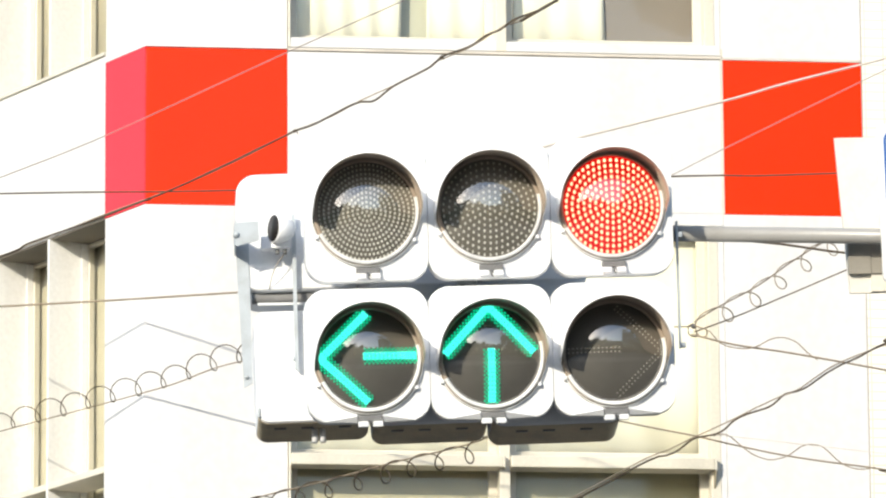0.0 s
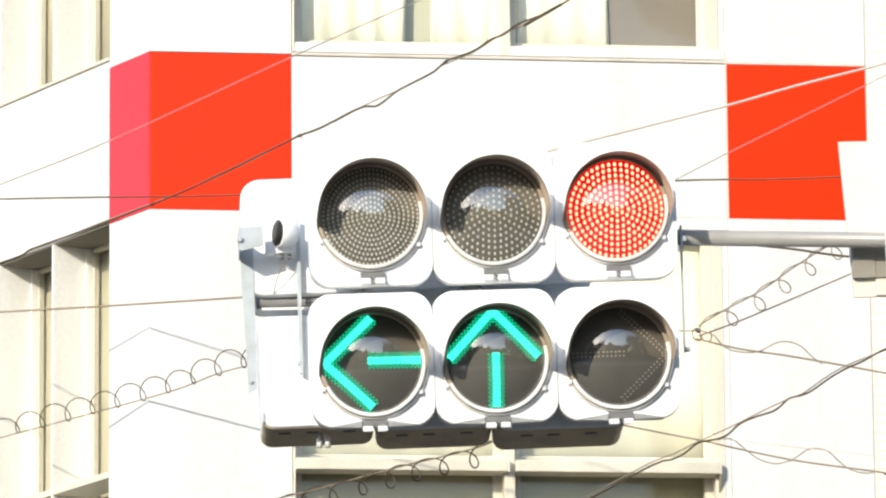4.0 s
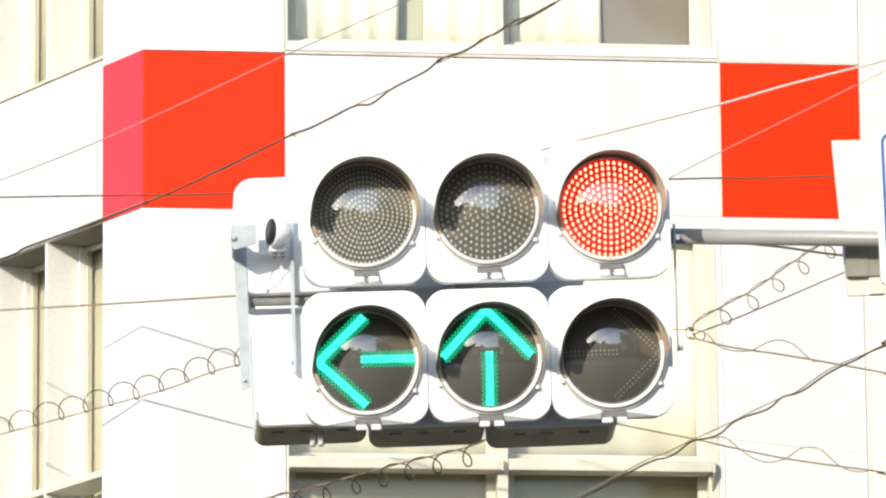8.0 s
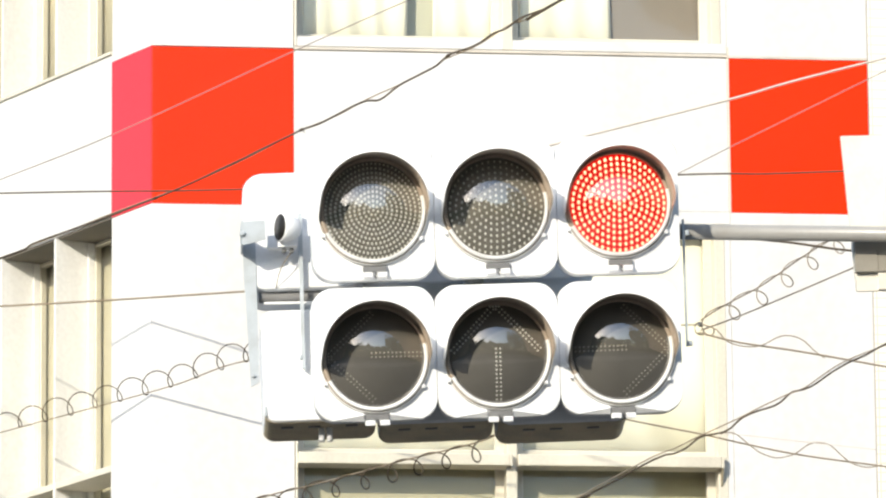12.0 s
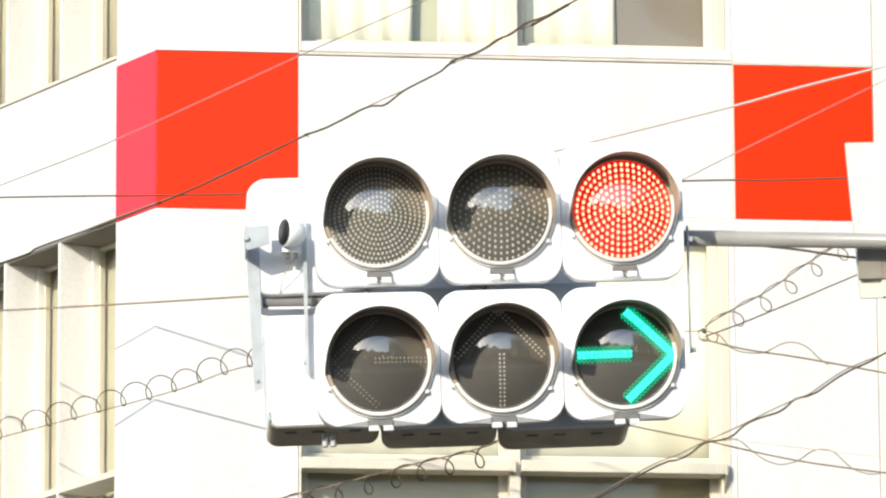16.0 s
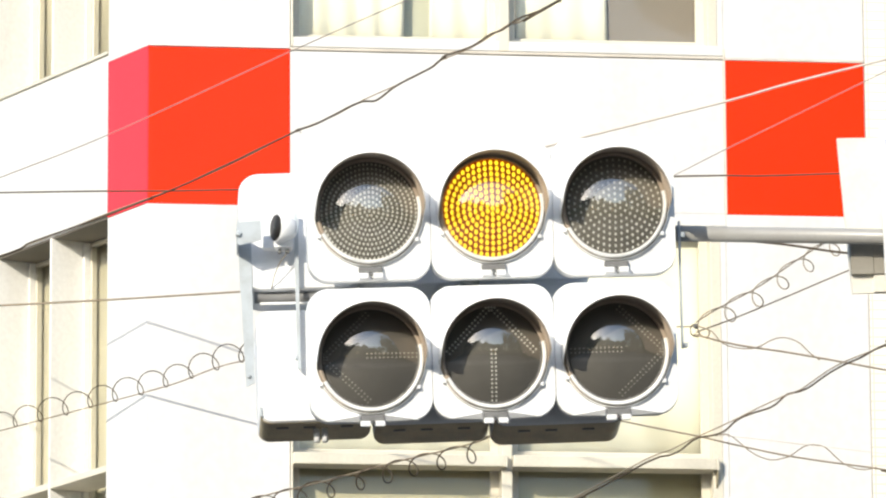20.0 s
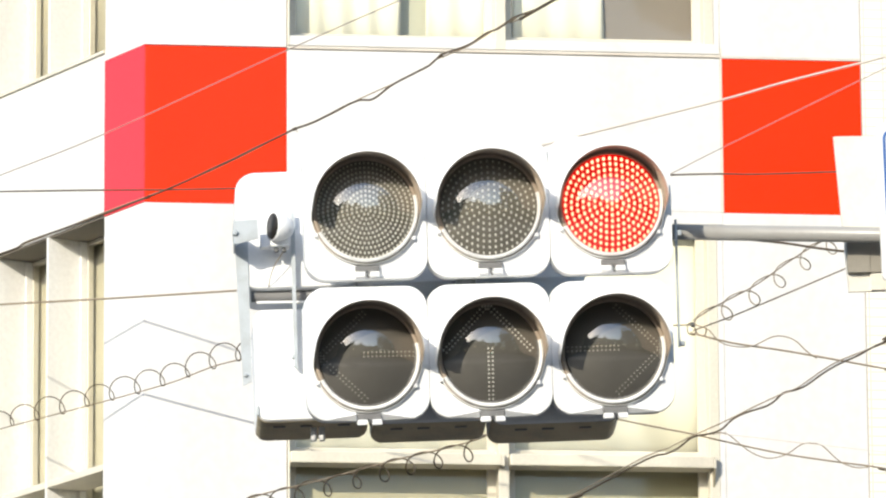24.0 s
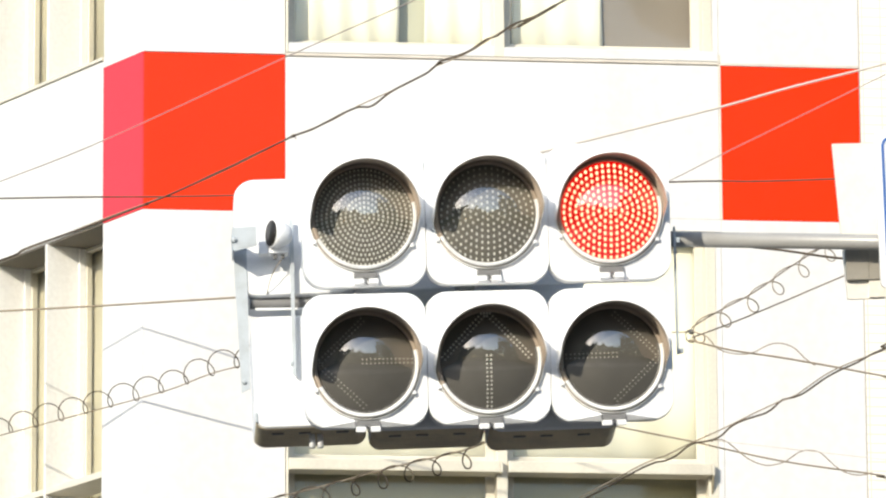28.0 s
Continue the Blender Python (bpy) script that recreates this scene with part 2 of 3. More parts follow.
flat("ground", -1500, 1500, -1500, 1500, -0.5, -0.02, ASPHALT, "grey asphalt ground that reaches to the horizon", "ground")
flat("road", -60, 60, 3.0, 27.49, -0.4, 0.0, ASPHALT, "dark grey asphalt roadway", "road")
flat("pavement", -60, 60, -4.0, 2.99, -0.4, 0.15, PAVING, "grey block pavement with a raised kerb", "pavement")
flat("pavement", -60, 60, 27.5, 31.2, -0.4, 0.15, PAVING, "grey block pavement before the white building", "pavement")


def woods():
    """Tree line across the way, far behind the viewer; it shows in the lamp covers."""
    rnd = random.Random(4)
    seed = bmesh.new()
    bmesh.ops.create_icosphere(seed, subdivisions=1, radius=1.0)
    seed.verts.ensure_lookup_table()
    points = [v.co.copy() for v in seed.verts]
    sides = [[v.index for v in f.verts] for f in seed.faces]
    seed.free()
    verts, faces = [], []
    for i in range(2600):
        a = radians(rnd.uniform(195, 345))
        d = rnd.uniform(46, 62)
        # 14 m more past 296 degrees, added only to block reflected sky in the covers
        h = 17.0 + (14.0 if a > radians(296) else 0.0) + 7.0 * noise.noise(Vector((a * 5.0, 0.3, 1.7)))
        z = h * rnd.random()
        r = rnd.uniform(0.8, 1.6)
        base = len(verts)
        for p in points:
            q = p * r * (1 + 0.35 * noise.noise(p * r * 2 + Vector((i, 0, 0))))
            verts.append((q.x + d * math.cos(a), q.y + d * math.sin(a), q.z + z))
        faces += [[base + k for k in f] for f in sides]
    me = bpy.data.meshes.new("tree_line")
    me.from_pydata(verts, [], faces)
    me.materials.append(LEAF)
    tagged(new("tree_line", me), "dark green tree line far across the street", "trees", kind="stuff")


woods()
# ---- the white and red building ----
TURN = 6.6                        # front wall, right end farther off
KX, KY = -1.578, 32.0             # the blunt corner
STOREY, BAND0, BAND1 = 3.2, 8.558, 9.42
building = empty("apartment_building", pose(KX, KY, 0, 0, 0, TURN), "white apartment building with red enamel panels and aluminium windows", "building")


def front(name, x0, x1, y0, y1, z0, z1, mat, bevel=0.004, label="", parent=None):
    return part(name, box(x0, x1, y0, y1, z0, z1, bevel), mat, parent or building, label)


LEFT = pose(0, 0, 0, 0, 0, -58 - TURN)     # the side wall, in the building's space


def side(name, x0, x1, y0, y1, z0, z1, mat, bevel=0.004, label="", parent=None):
    """x runs to the corner at 0, so the wall has negative x; y goes into the house."""
    ob = part(name, box(x0, x1, y0, y1, z0, z1, bevel), mat, parent or building, label)
    ob.matrix_local = LEFT if parent is None else Matrix()
    return ob


def sash(x0, x1, y, z0, z1, t=0.045, parent=None):
    """A framed pane: a mitred frame and the glass."""
    bm = bmesh.new()
    outer = [(x0, z0), (x1, z0), (x1, z1), (x0, z1)]
    inner = [(x0 + t, z0 + t), (x1 - t, z0 + t), (x1 - t, z1 - t), (x0 + t, z1 - t)]
    k = 0.004
    soft = [(x0 + t - k, z0 + t - k), (x1 - t + k, z0 + t - k), (x1 - t + k, z1 - t + k), (x0 + t - k, z1 - t + k)]
    rings = [(outer, y), (outer, y + 0.035), (inner, y + 0.035), (inner, y + k), (soft, y), (outer, y)]
    loops(bm, [[(x, yy, z) for x, z in q] for q, yy in rings], False, False)
    bmesh.ops.remove_doubles(bm, verts=bm.verts[:], dist=0.0001)
    ob = part("window", bm, FRAME, parent or building, "cream aluminium window sash")
    part("pane", box(x0 + t, x1 - t, y + 0.012, y + 0.018, z0 + t, z1 - t), GLASS, ob)
    return ob


def drape(x0, x1, y, z0, z1, folds, mat, amp=0.03, seed=0, name="curtain"):
    rnd = random.Random(seed)
    n = folds * 8
    bm = bmesh.new()
    ph = [rnd.uniform(0.7, 1.3) for _ in range(folds + 2)]
    rows = []
    for j, z in enumerate((z0, z0 + 0.3 * (z1 - z0), z1)):
        r = []
        for i in range(n + 1):
            a = i / 8
            k = ph[int(a)]
            dy = amp * k * math.sin(2 * math.pi * a + 0.15 * j)
            r.append(bm.verts.new((x0 + (x1 - x0) * i / n + 0.006 * math.sin(a * 3 + j), y + dy, z)))
        rows.append(r)
    for a, b in zip(rows, rows[1:]):
        for i in range(n):
            bm.faces.new((a[i], a[i + 1], b[i + 1], b[i])).smooth = True
    bm.normal_update()
    bmesh.ops.solidify(bm, geom=bm.faces[:], thickness=0.004)
    return part(name, bm, mat, building, "cream curtain hanging in folds behind the glass")


def front_bay(x0, x1, zb, zt):
    """One window bay between two bands: low sashes, a ledge at mid height, high sashes."""
    zm = zb + 0.93
    mid = (x0 + x1) / 2
    front("window_frame", x0, x0 + 0.012, -0.01, 0.2, zb, zt, FRAME)
    front("window_frame", x1 - 0.085, x1 - 0.03, 0.0, 0.2, zb, zt, FRAME)
    front("trim", x1 - 0.029, x1 + 0.001, 0.001, 0.16, zb, zt, WHITE_WALL, 0.0015)
    front("window_frame", mid - 0.049, mid + 0.008, -0.006, 0.2, zb, zt, FRAME)
    front("window_sill", x0, x1, -0.005, 0.2, zb, zb + 0.055, WHITE_WALL)
    front("window_head", x0 - 0.003, x1 + 0.0025, -0.003, 0.03, zt - 0.065, zt + 0.0005, WHITE_WALL, 0)
    for a, b, y in ((x0 + 0.012, mid - 0.049, 0.125), (mid + 0.008, x1 - 0.085, 0.105)):
        sash(a, b, y, zb + 0.055, zm + 0.058)
        sash(a, b, y, zm + 0.062, zt)
        ledge = front("ledge", a, b + 0.012, -0.055, 0.10, zm - 0.006, zm + 0.056, FRAME, 0.006, "projecting cream metal ledge")
        front("end_cap", b + 0.0125, b + 0.026, -0.058, 0.05, zm - 0.009, zm + 0.059, FRAME, 0.003, parent=ledge)
        if b < mid:
            continue
        bm = bmesh.new()
        loops(bm, [[(b + k, -0.050, zm - 0.010), (b + k, 0.0, zm - 0.010), (b + k, 0.0, zm - 0.100)] for k in (0.014, 0.024)])
        part("gusset", bm, RAIL, ledge, "three-cornered bracket under the ledge end")
    front("room_wall", x0, x1, 1.3, 1.36, zb - 0.3, zt + 0.3, ROOM)
    front("room_floor", x0, x1, 0.2, 1.3, zb - 0.32, zb - 0.3, ROOM)


BAY0, BAY1 = 0.765, 3.107
for k in (-2, -1, 0, 1):
    z0, z1 = BAND0 + STOREY * k, BAND1 + STOREY * k
    # the band: red at the piers, white under the windows
    front("red_panel", 0.003, BAY0 - 0.005, -0.002, 0.2, z0, z1 - 0.004, RED, 0.003, "glossy red enamel panel")
    front("red_panel", 3.119, 3.876, -0.002, 0.2, z0, z1 - 0.012, RED, 0.003, "glossy red enamel panel")
    front("spandrel_panel", BAY0 - 0.003, BAY1, -0.003, 0.2, z0, z1 - 0.012, WHITE_WALL, 0.004)
    front("trim", BAY0 - 0.003, 3.1185, -0.004, 0.1, z1 - 0.006, z1 + 0.010, TRIM, 0.003)
    front("trim", 3.119, 3.876, -0.006, 0.1, z1 - 0.010, z1 + 0.002, TRIM, 0.002)
    front("joint_strip", BAY1 + 0.001, 3.1185, -0.004, 0.1, z0, z1 + 0.05, FRAME, 0.003)
    # piers and the plain wall at window height
    zt = z0 + STOREY - 0.001
    front("pier", 0.003, BAY0 - 0.004, 0.0, 0.2, z1 + 0.002, zt, WHITE_WALL, 0.003)
    front("pier", 3.11, 3.878, 0.0, 0.2, z1 + 0.004, zt, WHITE_WALL, 0.003)
    front_bay(BAY0, BAY1, z1 + 0.012, zt)
    side("red_panel", -0.437, 0.001, -0.003, 0.2, z0 + 0.003, z1, RED_PINKISH, 0.002, "pinkish red enamel panel")
    side("pier", -0.437, 0.002, 0.0, 0.25, z1 + 0.002, zt, WHITE_WALL, 0.003)
    side("band_panel", -3.62, -0.439, 0.0, 0.285, z0 + 0.012, z1 + 0.04, WHITE_WALL, 0.004)
    side("trim", -3.62, -0.439, -0.012, 0.1, z1 + 0.042, z1 + 0.06, FRAME, 0.003)
    side("soffit", -3.6, -0.45, 0.012, 0.28, z0 + 0.003, z0 + 0.0115, SOFFIT, 0.001, "stained grey soffit over the recessed windows")
    for i in range(6):
        a = -0.437 - 0.633 * i
        side("fin", a - 0.018, a, 0.0, 0.285, z1 + 0.062, zt + 0.008, FIN, 0.003, "thin upright pale metal fin") if i else None
        b = a - 0.018 if i else a
        c = -0.437 - 0.633 * (i + 1)
        s = sash(c + 0.004, b - 0.004, 0.235, z1 + 0.062, zt, 0.02)
        s.matrix_local = LEFT
        side("ledge", c + 0.002, b - 0.002, 0.0, 0.23, z1 + 0.955, z1 + 0.992, FRAME, 0.005, "cream metal ledge between fins")
        side("window_frame", c + 0.004, c + 0.018, 0.195, 0.234, z1 + 0.062, zt, FIN, 0.003)
    w = drape(-3.6, -0.45, 0.292, z1 + 0.05, zt, 14, BLIND_PALE, 0.003, 7 + k)
    w.matrix_local = LEFT
    side("room_wall", -3.6, -0.45, 1.2, 1.25, z1 - 0.3, zt + 0.3, ROOM)

# plain wall beyond the joint, in tiles; the rest of the carcass, roof and ground storey
front("wall", 3.886, 12.0, 0.0, 0.25, 0.0, 14.95, WHITE_TILE)
front("joint_strip", 3.8765, 3.8855, 0.004, 0.2, 2.1, 12.6, JOINT, 0)
front("ground_storey_wall", 0.0, 3.886, 0.02, 0.25, 0.0, 2.15, CONCRETE)
side("ground_storey_wall", -3.62, 0.0, 0.02, 0.25, 0.0, 2.15, CONCRETE)
front("wall", 11.75, 12.0, 0.252, 6.995, 0.0, 14.95, WHITE_TILE)
side("wall", -7.62, -3.625, 0.0, 0.25, 0.0, 14.95, WHITE_TILE)
front("rear_wall", -3.3, 12.0, 7.0, 7.2, 0.0, 14.95, WHITE_TILE)
bm = bmesh.new()
loops(bm, [[(0.0, 0.0, z), (12.0, 0.0, z), (12.0, 7.2, z), (-3.42, 7.2, z)] for z in (14.965, 15.2)])
part("roof", bm, CONCRETE, building, "flat grey concrete roof")

# what hangs behind the two windows in view
ZU, ZL = BAND1 + 0.05, BAND1 - STOREY + 0.05
drape(0.82, 1.395, 0.172, ZU, ZU + 0.95, 4, CURTAIN, 0.010, 1)
drape(1.53, 1.86, 0.172, ZU, ZU + 0.95, 2, CURTAIN, 0.008, 2)
drape(2.00, 2.50, 0.150, ZU, ZU + 0.95, 3, CURTAIN, 0.008, 3)
front("blind", 2.46, 3.0, 0.170, 0.180, ZU, ZU + 0.95, BLIND, 0.002, "grey-brown roller blind behind the glass")
front("blind", 0.80, 1.89, 0.25, 0.26, ZU, ZU + 0.95, BLIND_GREEN, 0.002, "grey-green blind behind the curtains")
drape(0.80, 3.0, 0.175, ZL + 1.0, ZL + 2.2, 9, CURTAIN, 0.004, 5)
front("blind", 0.80, 1.88, 0.19, 0.20, ZL, ZL + 0.955, BLIND_LOW, 0.002, "grey-green blind behind the glass")
front("blind", 1.96, 3.0, 0.19, 0.20, ZL, ZL + 0.955, BLIND_LOW, 0.002, "grey-green blind behind the glass")

# ---- the traffic signal ----
SX, SZ = 0.360, 0.216             # lamp pitch, half the row distance
ARM_FRAME = pose(0.1429, 17.6256, 5.1493, 0, 0, 7) @ pose(0, 0, 0, 4.5) @ pose(0, 0, 0, 0, -2.3)
SIGNAL = pose(0.1429, 17.6256, 5.1493, 0, 0, 4.5) @ pose(0, 0, 0, 8.0) @ pose(0, 0, 0, 0, -2.05)
signal = empty("traffic_signal", SIGNAL, "white six-lamp horizontal traffic signal with three arrow lamps below", "traffic light", "signals on the arm")
MODULE_W, MODULE_H = 0.3592, 0.418


def module(w, h, r, y0, y1, cx, cz):
    """A lamp case: rounded square with soft front edges."""
    bm = bmesh.new()
    d = y1 - y0
    rings = [rrect(w - 0.002, h - 0.014, r - 0.003, y0, cx, cz), rrect(w - 0.001, h - 0.006, r - 0.001, y0 + 0.0015, cx, cz),
             rrect(w - 0.0005, h - 0.001, r, y0 + 0.006, cx, cz), rrect(w, h, r, y0 + 0.014, cx, cz),
             rrect(w, h, r, y0 + 0.6 * d, cx, cz), rrect(w - 0.05, h - 0.05, r, y1, cx, cz)]
    return loops(bm, rings, smooth=True)


def dot(bm, x, z, y, r, n=6, mat=0, tall=1.0):
    """A small domed lens on the curved face."""
    y += bulge(x, z)
    a = [bm.verts.new((x + r * math.cos(2 * math.pi * i / n), y, z + tall * r * math.sin(2 * math.pi * i / n))) for i in range(n)]
    b = [bm.verts.new((x + 0.55 * r * math.cos(2 * math.pi * i / n), y - 0.6 * r, z + 0.55 * tall * r * math.sin(2 * math.pi * i / n))) for i in range(n)]
    for i in range(n):
        f = bm.faces.new((a[i], a[(i + 1) % n], b[(i + 1) % n], b[i]))
        f.material_index, f.smooth = mat, True
    f = bm.faces.new(b)
    f.material_index = mat


def ring_spots(rings, radius, more=6):
    """Round-lamp pattern: six or so more lenses in each ring."""
    out = [(0.0, 0.0)]
    for k in range(1, rings + 1):
        for i in range(more * k):
            a = 2 * math.pi * i / (more * k) + math.pi / 2
            r = radius * k / rings
            out.append((r * math.cos(a), r * math.sin(a)))
    return out


ARROW = [((-0.141, 0.0), (-0.008, 0.126)), ((-0.141, 0.0), (-0.008, -0.126)), ((-0.012, 0.004), (0.134, 0.004))]


def arrow_lines(turn):
    """Chevron and shaft, pointing left at 0 and turned clockwise."""
    if turn == 180:
        return [tuple((-x, z) for x, z in seg) for seg in ARROW]
    c, s = math.cos(radians(-turn)), math.sin(radians(-turn))
    dx = -0.007 if turn == 90 else 0.0
    return [tuple((x * c - z * s + dx, x * s + z * c) for x, z in seg) for seg in ARROW]


def arrow_dots(bm, turn, offsets, r, step, y, mat=0, shift=0.0):
    for (x0, z0), (x1, z1) in arrow_lines(turn):
        L = math.hypot(x1 - x0, z1 - z0)
        ux, uz = (x1 - x0) / L, (z1 - z0) / L
        for o in offsets:
            n = int(L / step)
            for i in range(n + 1):
                t = L * (i + shift) / n
                x, z = x0 + ux * t - uz * o, z0 + uz * t + ux * o
                if math.hypot(x, z) < 0.145:
                    dot(bm, x, z, y, r, 6, mat)


DOME = 0.034                      # rise of the lens face over its rim


def hood_reach(w):
    """Deep over the upper half, only a low rim below."""
    t = min(1.0, max(0.0, (math.sin(w) + 0.20) / 0.30))
    return 0.004 + (0.112 + 0.026 * max(0.0, math.sin(w))) * t * t * (3 - 2 * t)


def bulge(x, z):
    return -DOME * (1 - (x * x + z * z) / 0.15 ** 2)


LIT, UNLIT = -0.004, 0.034        # a lit cluster stands through its board, an unlit one is sunk behind it
clusters = {}


def lamp(cx, cz, kind):
    """Case, hood, board with its small lenses, clear cover, latch and hinges of one lamp."""
    if cz > 0:
        shape = module(MODULE_W, MODULE_H - 0.012, 0.062, 0.006, 0.14, cx, cz - 0.006)
    else:
        shape = module(MODULE_W, MODULE_H - 0.0255, 0.062, 0.006, 0.14, cx, cz + 0.009)
    case = part("lamp_case", shape, SHELL, signal)
    cz -= 0.0025 if cz > 0 else 0.002
    sink = -0.003 if cz > 0 else 0.003
    # hood: a tube on a flange, deepest at the top, rolled at the lip
    bm = bmesh.new()
    rings = []
    for r, base, reach in ((0.1630, 0.010, 0), (0.1630, 0.0035, 0), (0.1615, 0.0, 0), (0.1595, -0.001, 0), (0.1595, 0.006, 1), (0.1615, 0.002, 1),
                           (0.1605, -0.001, 1), (0.1585, 0.001, 1), (0.1575, 0.008, 1), (0.1550, -0.0045, 0), (0.1545, -0.0105, 0), (0.1525, -0.0125, 0),
                           (0.1450, -0.0120, 0), (0.1435, -0.0090, 0), (0.1430, 0.010, 0)):
        rings.append([(cx + r * math.cos(w), base - reach * hood_reach(w), cz + r * math.sin(w)) for w in (2 * math.pi * i / 72 for i in range(72))])
    loops(bm, rings, False, False, True)
    # dark hood inside; bezel from 17 to 203 degrees coloured dark as hood shade
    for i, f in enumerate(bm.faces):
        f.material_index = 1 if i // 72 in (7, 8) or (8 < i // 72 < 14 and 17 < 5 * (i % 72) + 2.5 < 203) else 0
    hood = part("hood", bm, [HOODPAINT, HOODINSIDE_BEZELSHADE], signal, "white round lamp hood over the upper half, dark inside, shade painted on the upper bezel")
    board = part("led_board", revolve([(0.149, 0.006)] + [(0.149 * i / 10 if i else 0.0005, bulge(0.149 * i / 10, 0)) for i in range(10, -1, -1)], cx, cz, 64), BOARD_ARROW if kind in ("left", "up", "right") else BOARD, signal, "dark round lamp board")
    bm = bmesh.new()
    if kind == "green":
        for x, z in ring_spots(10, 0.138, 7):
            dot(bm, x, z, -0.0002, 0.0036, 6, 0, 1.35)
    elif kind in ("amber", "red"):
        for x, z in ring_spots(8, 0.134):
            dot(bm, x, z, -0.0002, 0.0034, 6, 0, 1.45)
    else:
        arrow_dots(bm, {"left": 0, "up": 90, "right": 180}[kind], (-0.006, 0.006), 0.0036 if kind == "up" else 0.0026, 0.0118, -0.0002)
    spots = part("led_lenses", bm, LED_DIM if kind in ("left", "right") else LED, board, "rows of small clear lenses")
    spots.location = (cx, 0, cz + sink)
    spots["kind"] = "stuff"
    bm = bmesh.new()
    # the round lamps have flatter covers that bulge lowest below their middle
    R, rs, zo = (0.1440, 0.36, -0.030) if cz > 0 else (0.1440, 0.27, 0.0)
    revolve([(R * math.sin(math.pi / 2 * i / 14) if i else 0.0008, 0.0) for i in range(15)], cx, cz, 64, True, (False, False), bm)
    for v in bm.verts:
        x, z = v.co.x - cx, v.co.z - cz
        v.co.y = -0.004 - math.sqrt(rs * rs - x * x - (z - zo) ** 2) + math.sqrt(rs * rs - (R - zo) ** 2)
    part("lamp_cover", bm, COVER, signal, "clear domed lamp cover")
    # catch under the rim: a dark bracket, two white lugs, a hook; sloped faces beside it
    bm = box(cx - 0.034, cx + 0.036, -0.008, 0.008, cz - 0.181, cz - 0.164, 0.003)
    catch = part("latch", bm, STEEL_OLD, signal, "grey steel catch under the rim")
    for x in (cx - 0.035, cx + 0.007):
        part("lug", box(x, x + 0.030, -0.018, 0.008, cz - 0.198, cz - 0.1815, 0.004), SHELL, catch, "white lug")
    part("hook", tube([(cx + 0.001, -0.012, cz - 0.181), (cx + 0.004, -0.022, cz - 0.187), (cx - 0.001, -0.022, cz - 0.193), (cx + 0.005, -0.016, cz - 0.200)], 0.0026, 6), STEEL_OLD, catch, "small steel hook")
    if cz < 0:
        for k in (-1, 1):
            bm = bmesh.new()
            v = [bm.verts.new(p) for p in ((cx + k * 0.038, -0.009, cz - 0.166), (cx + k * 0.140, 0.0045, cz - 0.181), (cx + k * 0.038, 0.0045, cz - 0.184), (cx + k * 0.038, 0.0075, cz - 0.158))]
            for q in ((0, 1, 2), (0, 2, 3), (0, 3, 1), (1, 3, 2)):
                bm.faces.new([v[i] for i in q])
            bmesh.ops.recalc_face_normals(bm, faces=bm.faces[:])
            part("drip_slope", bm, SHELL, case, "sloped face under the rim")
    for a in (-32, 206):
        x, z = cx + 0.1625 * math.cos(radians(a)), cz + 0.1625 * math.sin(radians(a))
        part("hood_lug", box(x - 0.006, x + 0.006, -0.007, 0.004, z - 0.006, z + 0.006, 0.002), SHELL, hood)
    if kind == "green":
        return
    bm = bmesh.new()
    if kind in ("amber", "red"):
        revolve([(0.1475 * i / 10 if i else 0.0005, bulge(0.1475 * i / 10, 0)) for i in range(10, -1, -1)], 0, 0, 48, True, (False, False), bm)
        for x, z in ring_spots(8, 0.134):
            dot(bm, x, z, -0.0002, 0.0060 if kind == "amber" else 0.0047, 8, 1, 1.45)
        mats = [AMBER_FIELD, AMBER_DOT] if kind == "amber" else [RED_FIELD, RED_DOT]
    else:
        turn = {"left": 0, "up": 90, "right": 180}[kind]
        arrow_dots(bm, turn, (-0.0054, 0.0054), 0.0073, 0.0118, -0.001, 1)
        arrow_dots(bm, turn, (-0.0150, 0.0150), 0.0039, 0.0118, -0.0002, 0, 0.5)
        arrow_dots(bm, turn, (-0.0212, 0.0212), 0.0033, 0.0118, -0.0002, 0)
        mats = [GREEN_EDGE, GREEN_DOT]
    ob = part("lit_" + ("arrow" if kind in ("left", "up", "right") else "lamp"), bm, mats, signal,
              {"amber": "glowing amber lamp lenses", "red": "glowing red lamp lenses"}.get(kind, "glowing green arrow"))
    ob["kind"] = "stuff"
    clusters[kind] = (ob, cx, cz + sink)


for kind, i, j in (("green", -1, 1), ("amber", 0, 1), ("red", 1, 1), ("left", -1, -1), ("up", 0, -1), ("right", 1, -1)):
    lamp(SX * i - (0.0065 if j < 0 else 0.0), SZ * j, kind)

# small bolt on the face, bar at the right end
part("bolt", revolve([(0.0022, 0.012), (0.0022, 0.0056), (0.001, 0.0052)], 0.158, 0.385, 8, False), DARKMETAL, signal)
part("end_bar", box(0.552, 0.557, 0.035, 0.06, -0.21, 0.165, 0.001), STEEL, signal, "thin grey steel bar at the end of the cases")
for z in (0.125, -0.20):
    part("bolt", box(0.5575, 0.570, 0.035, 0.052, z - 0.008, z + 0.008, 0.003), STEEL, signal)

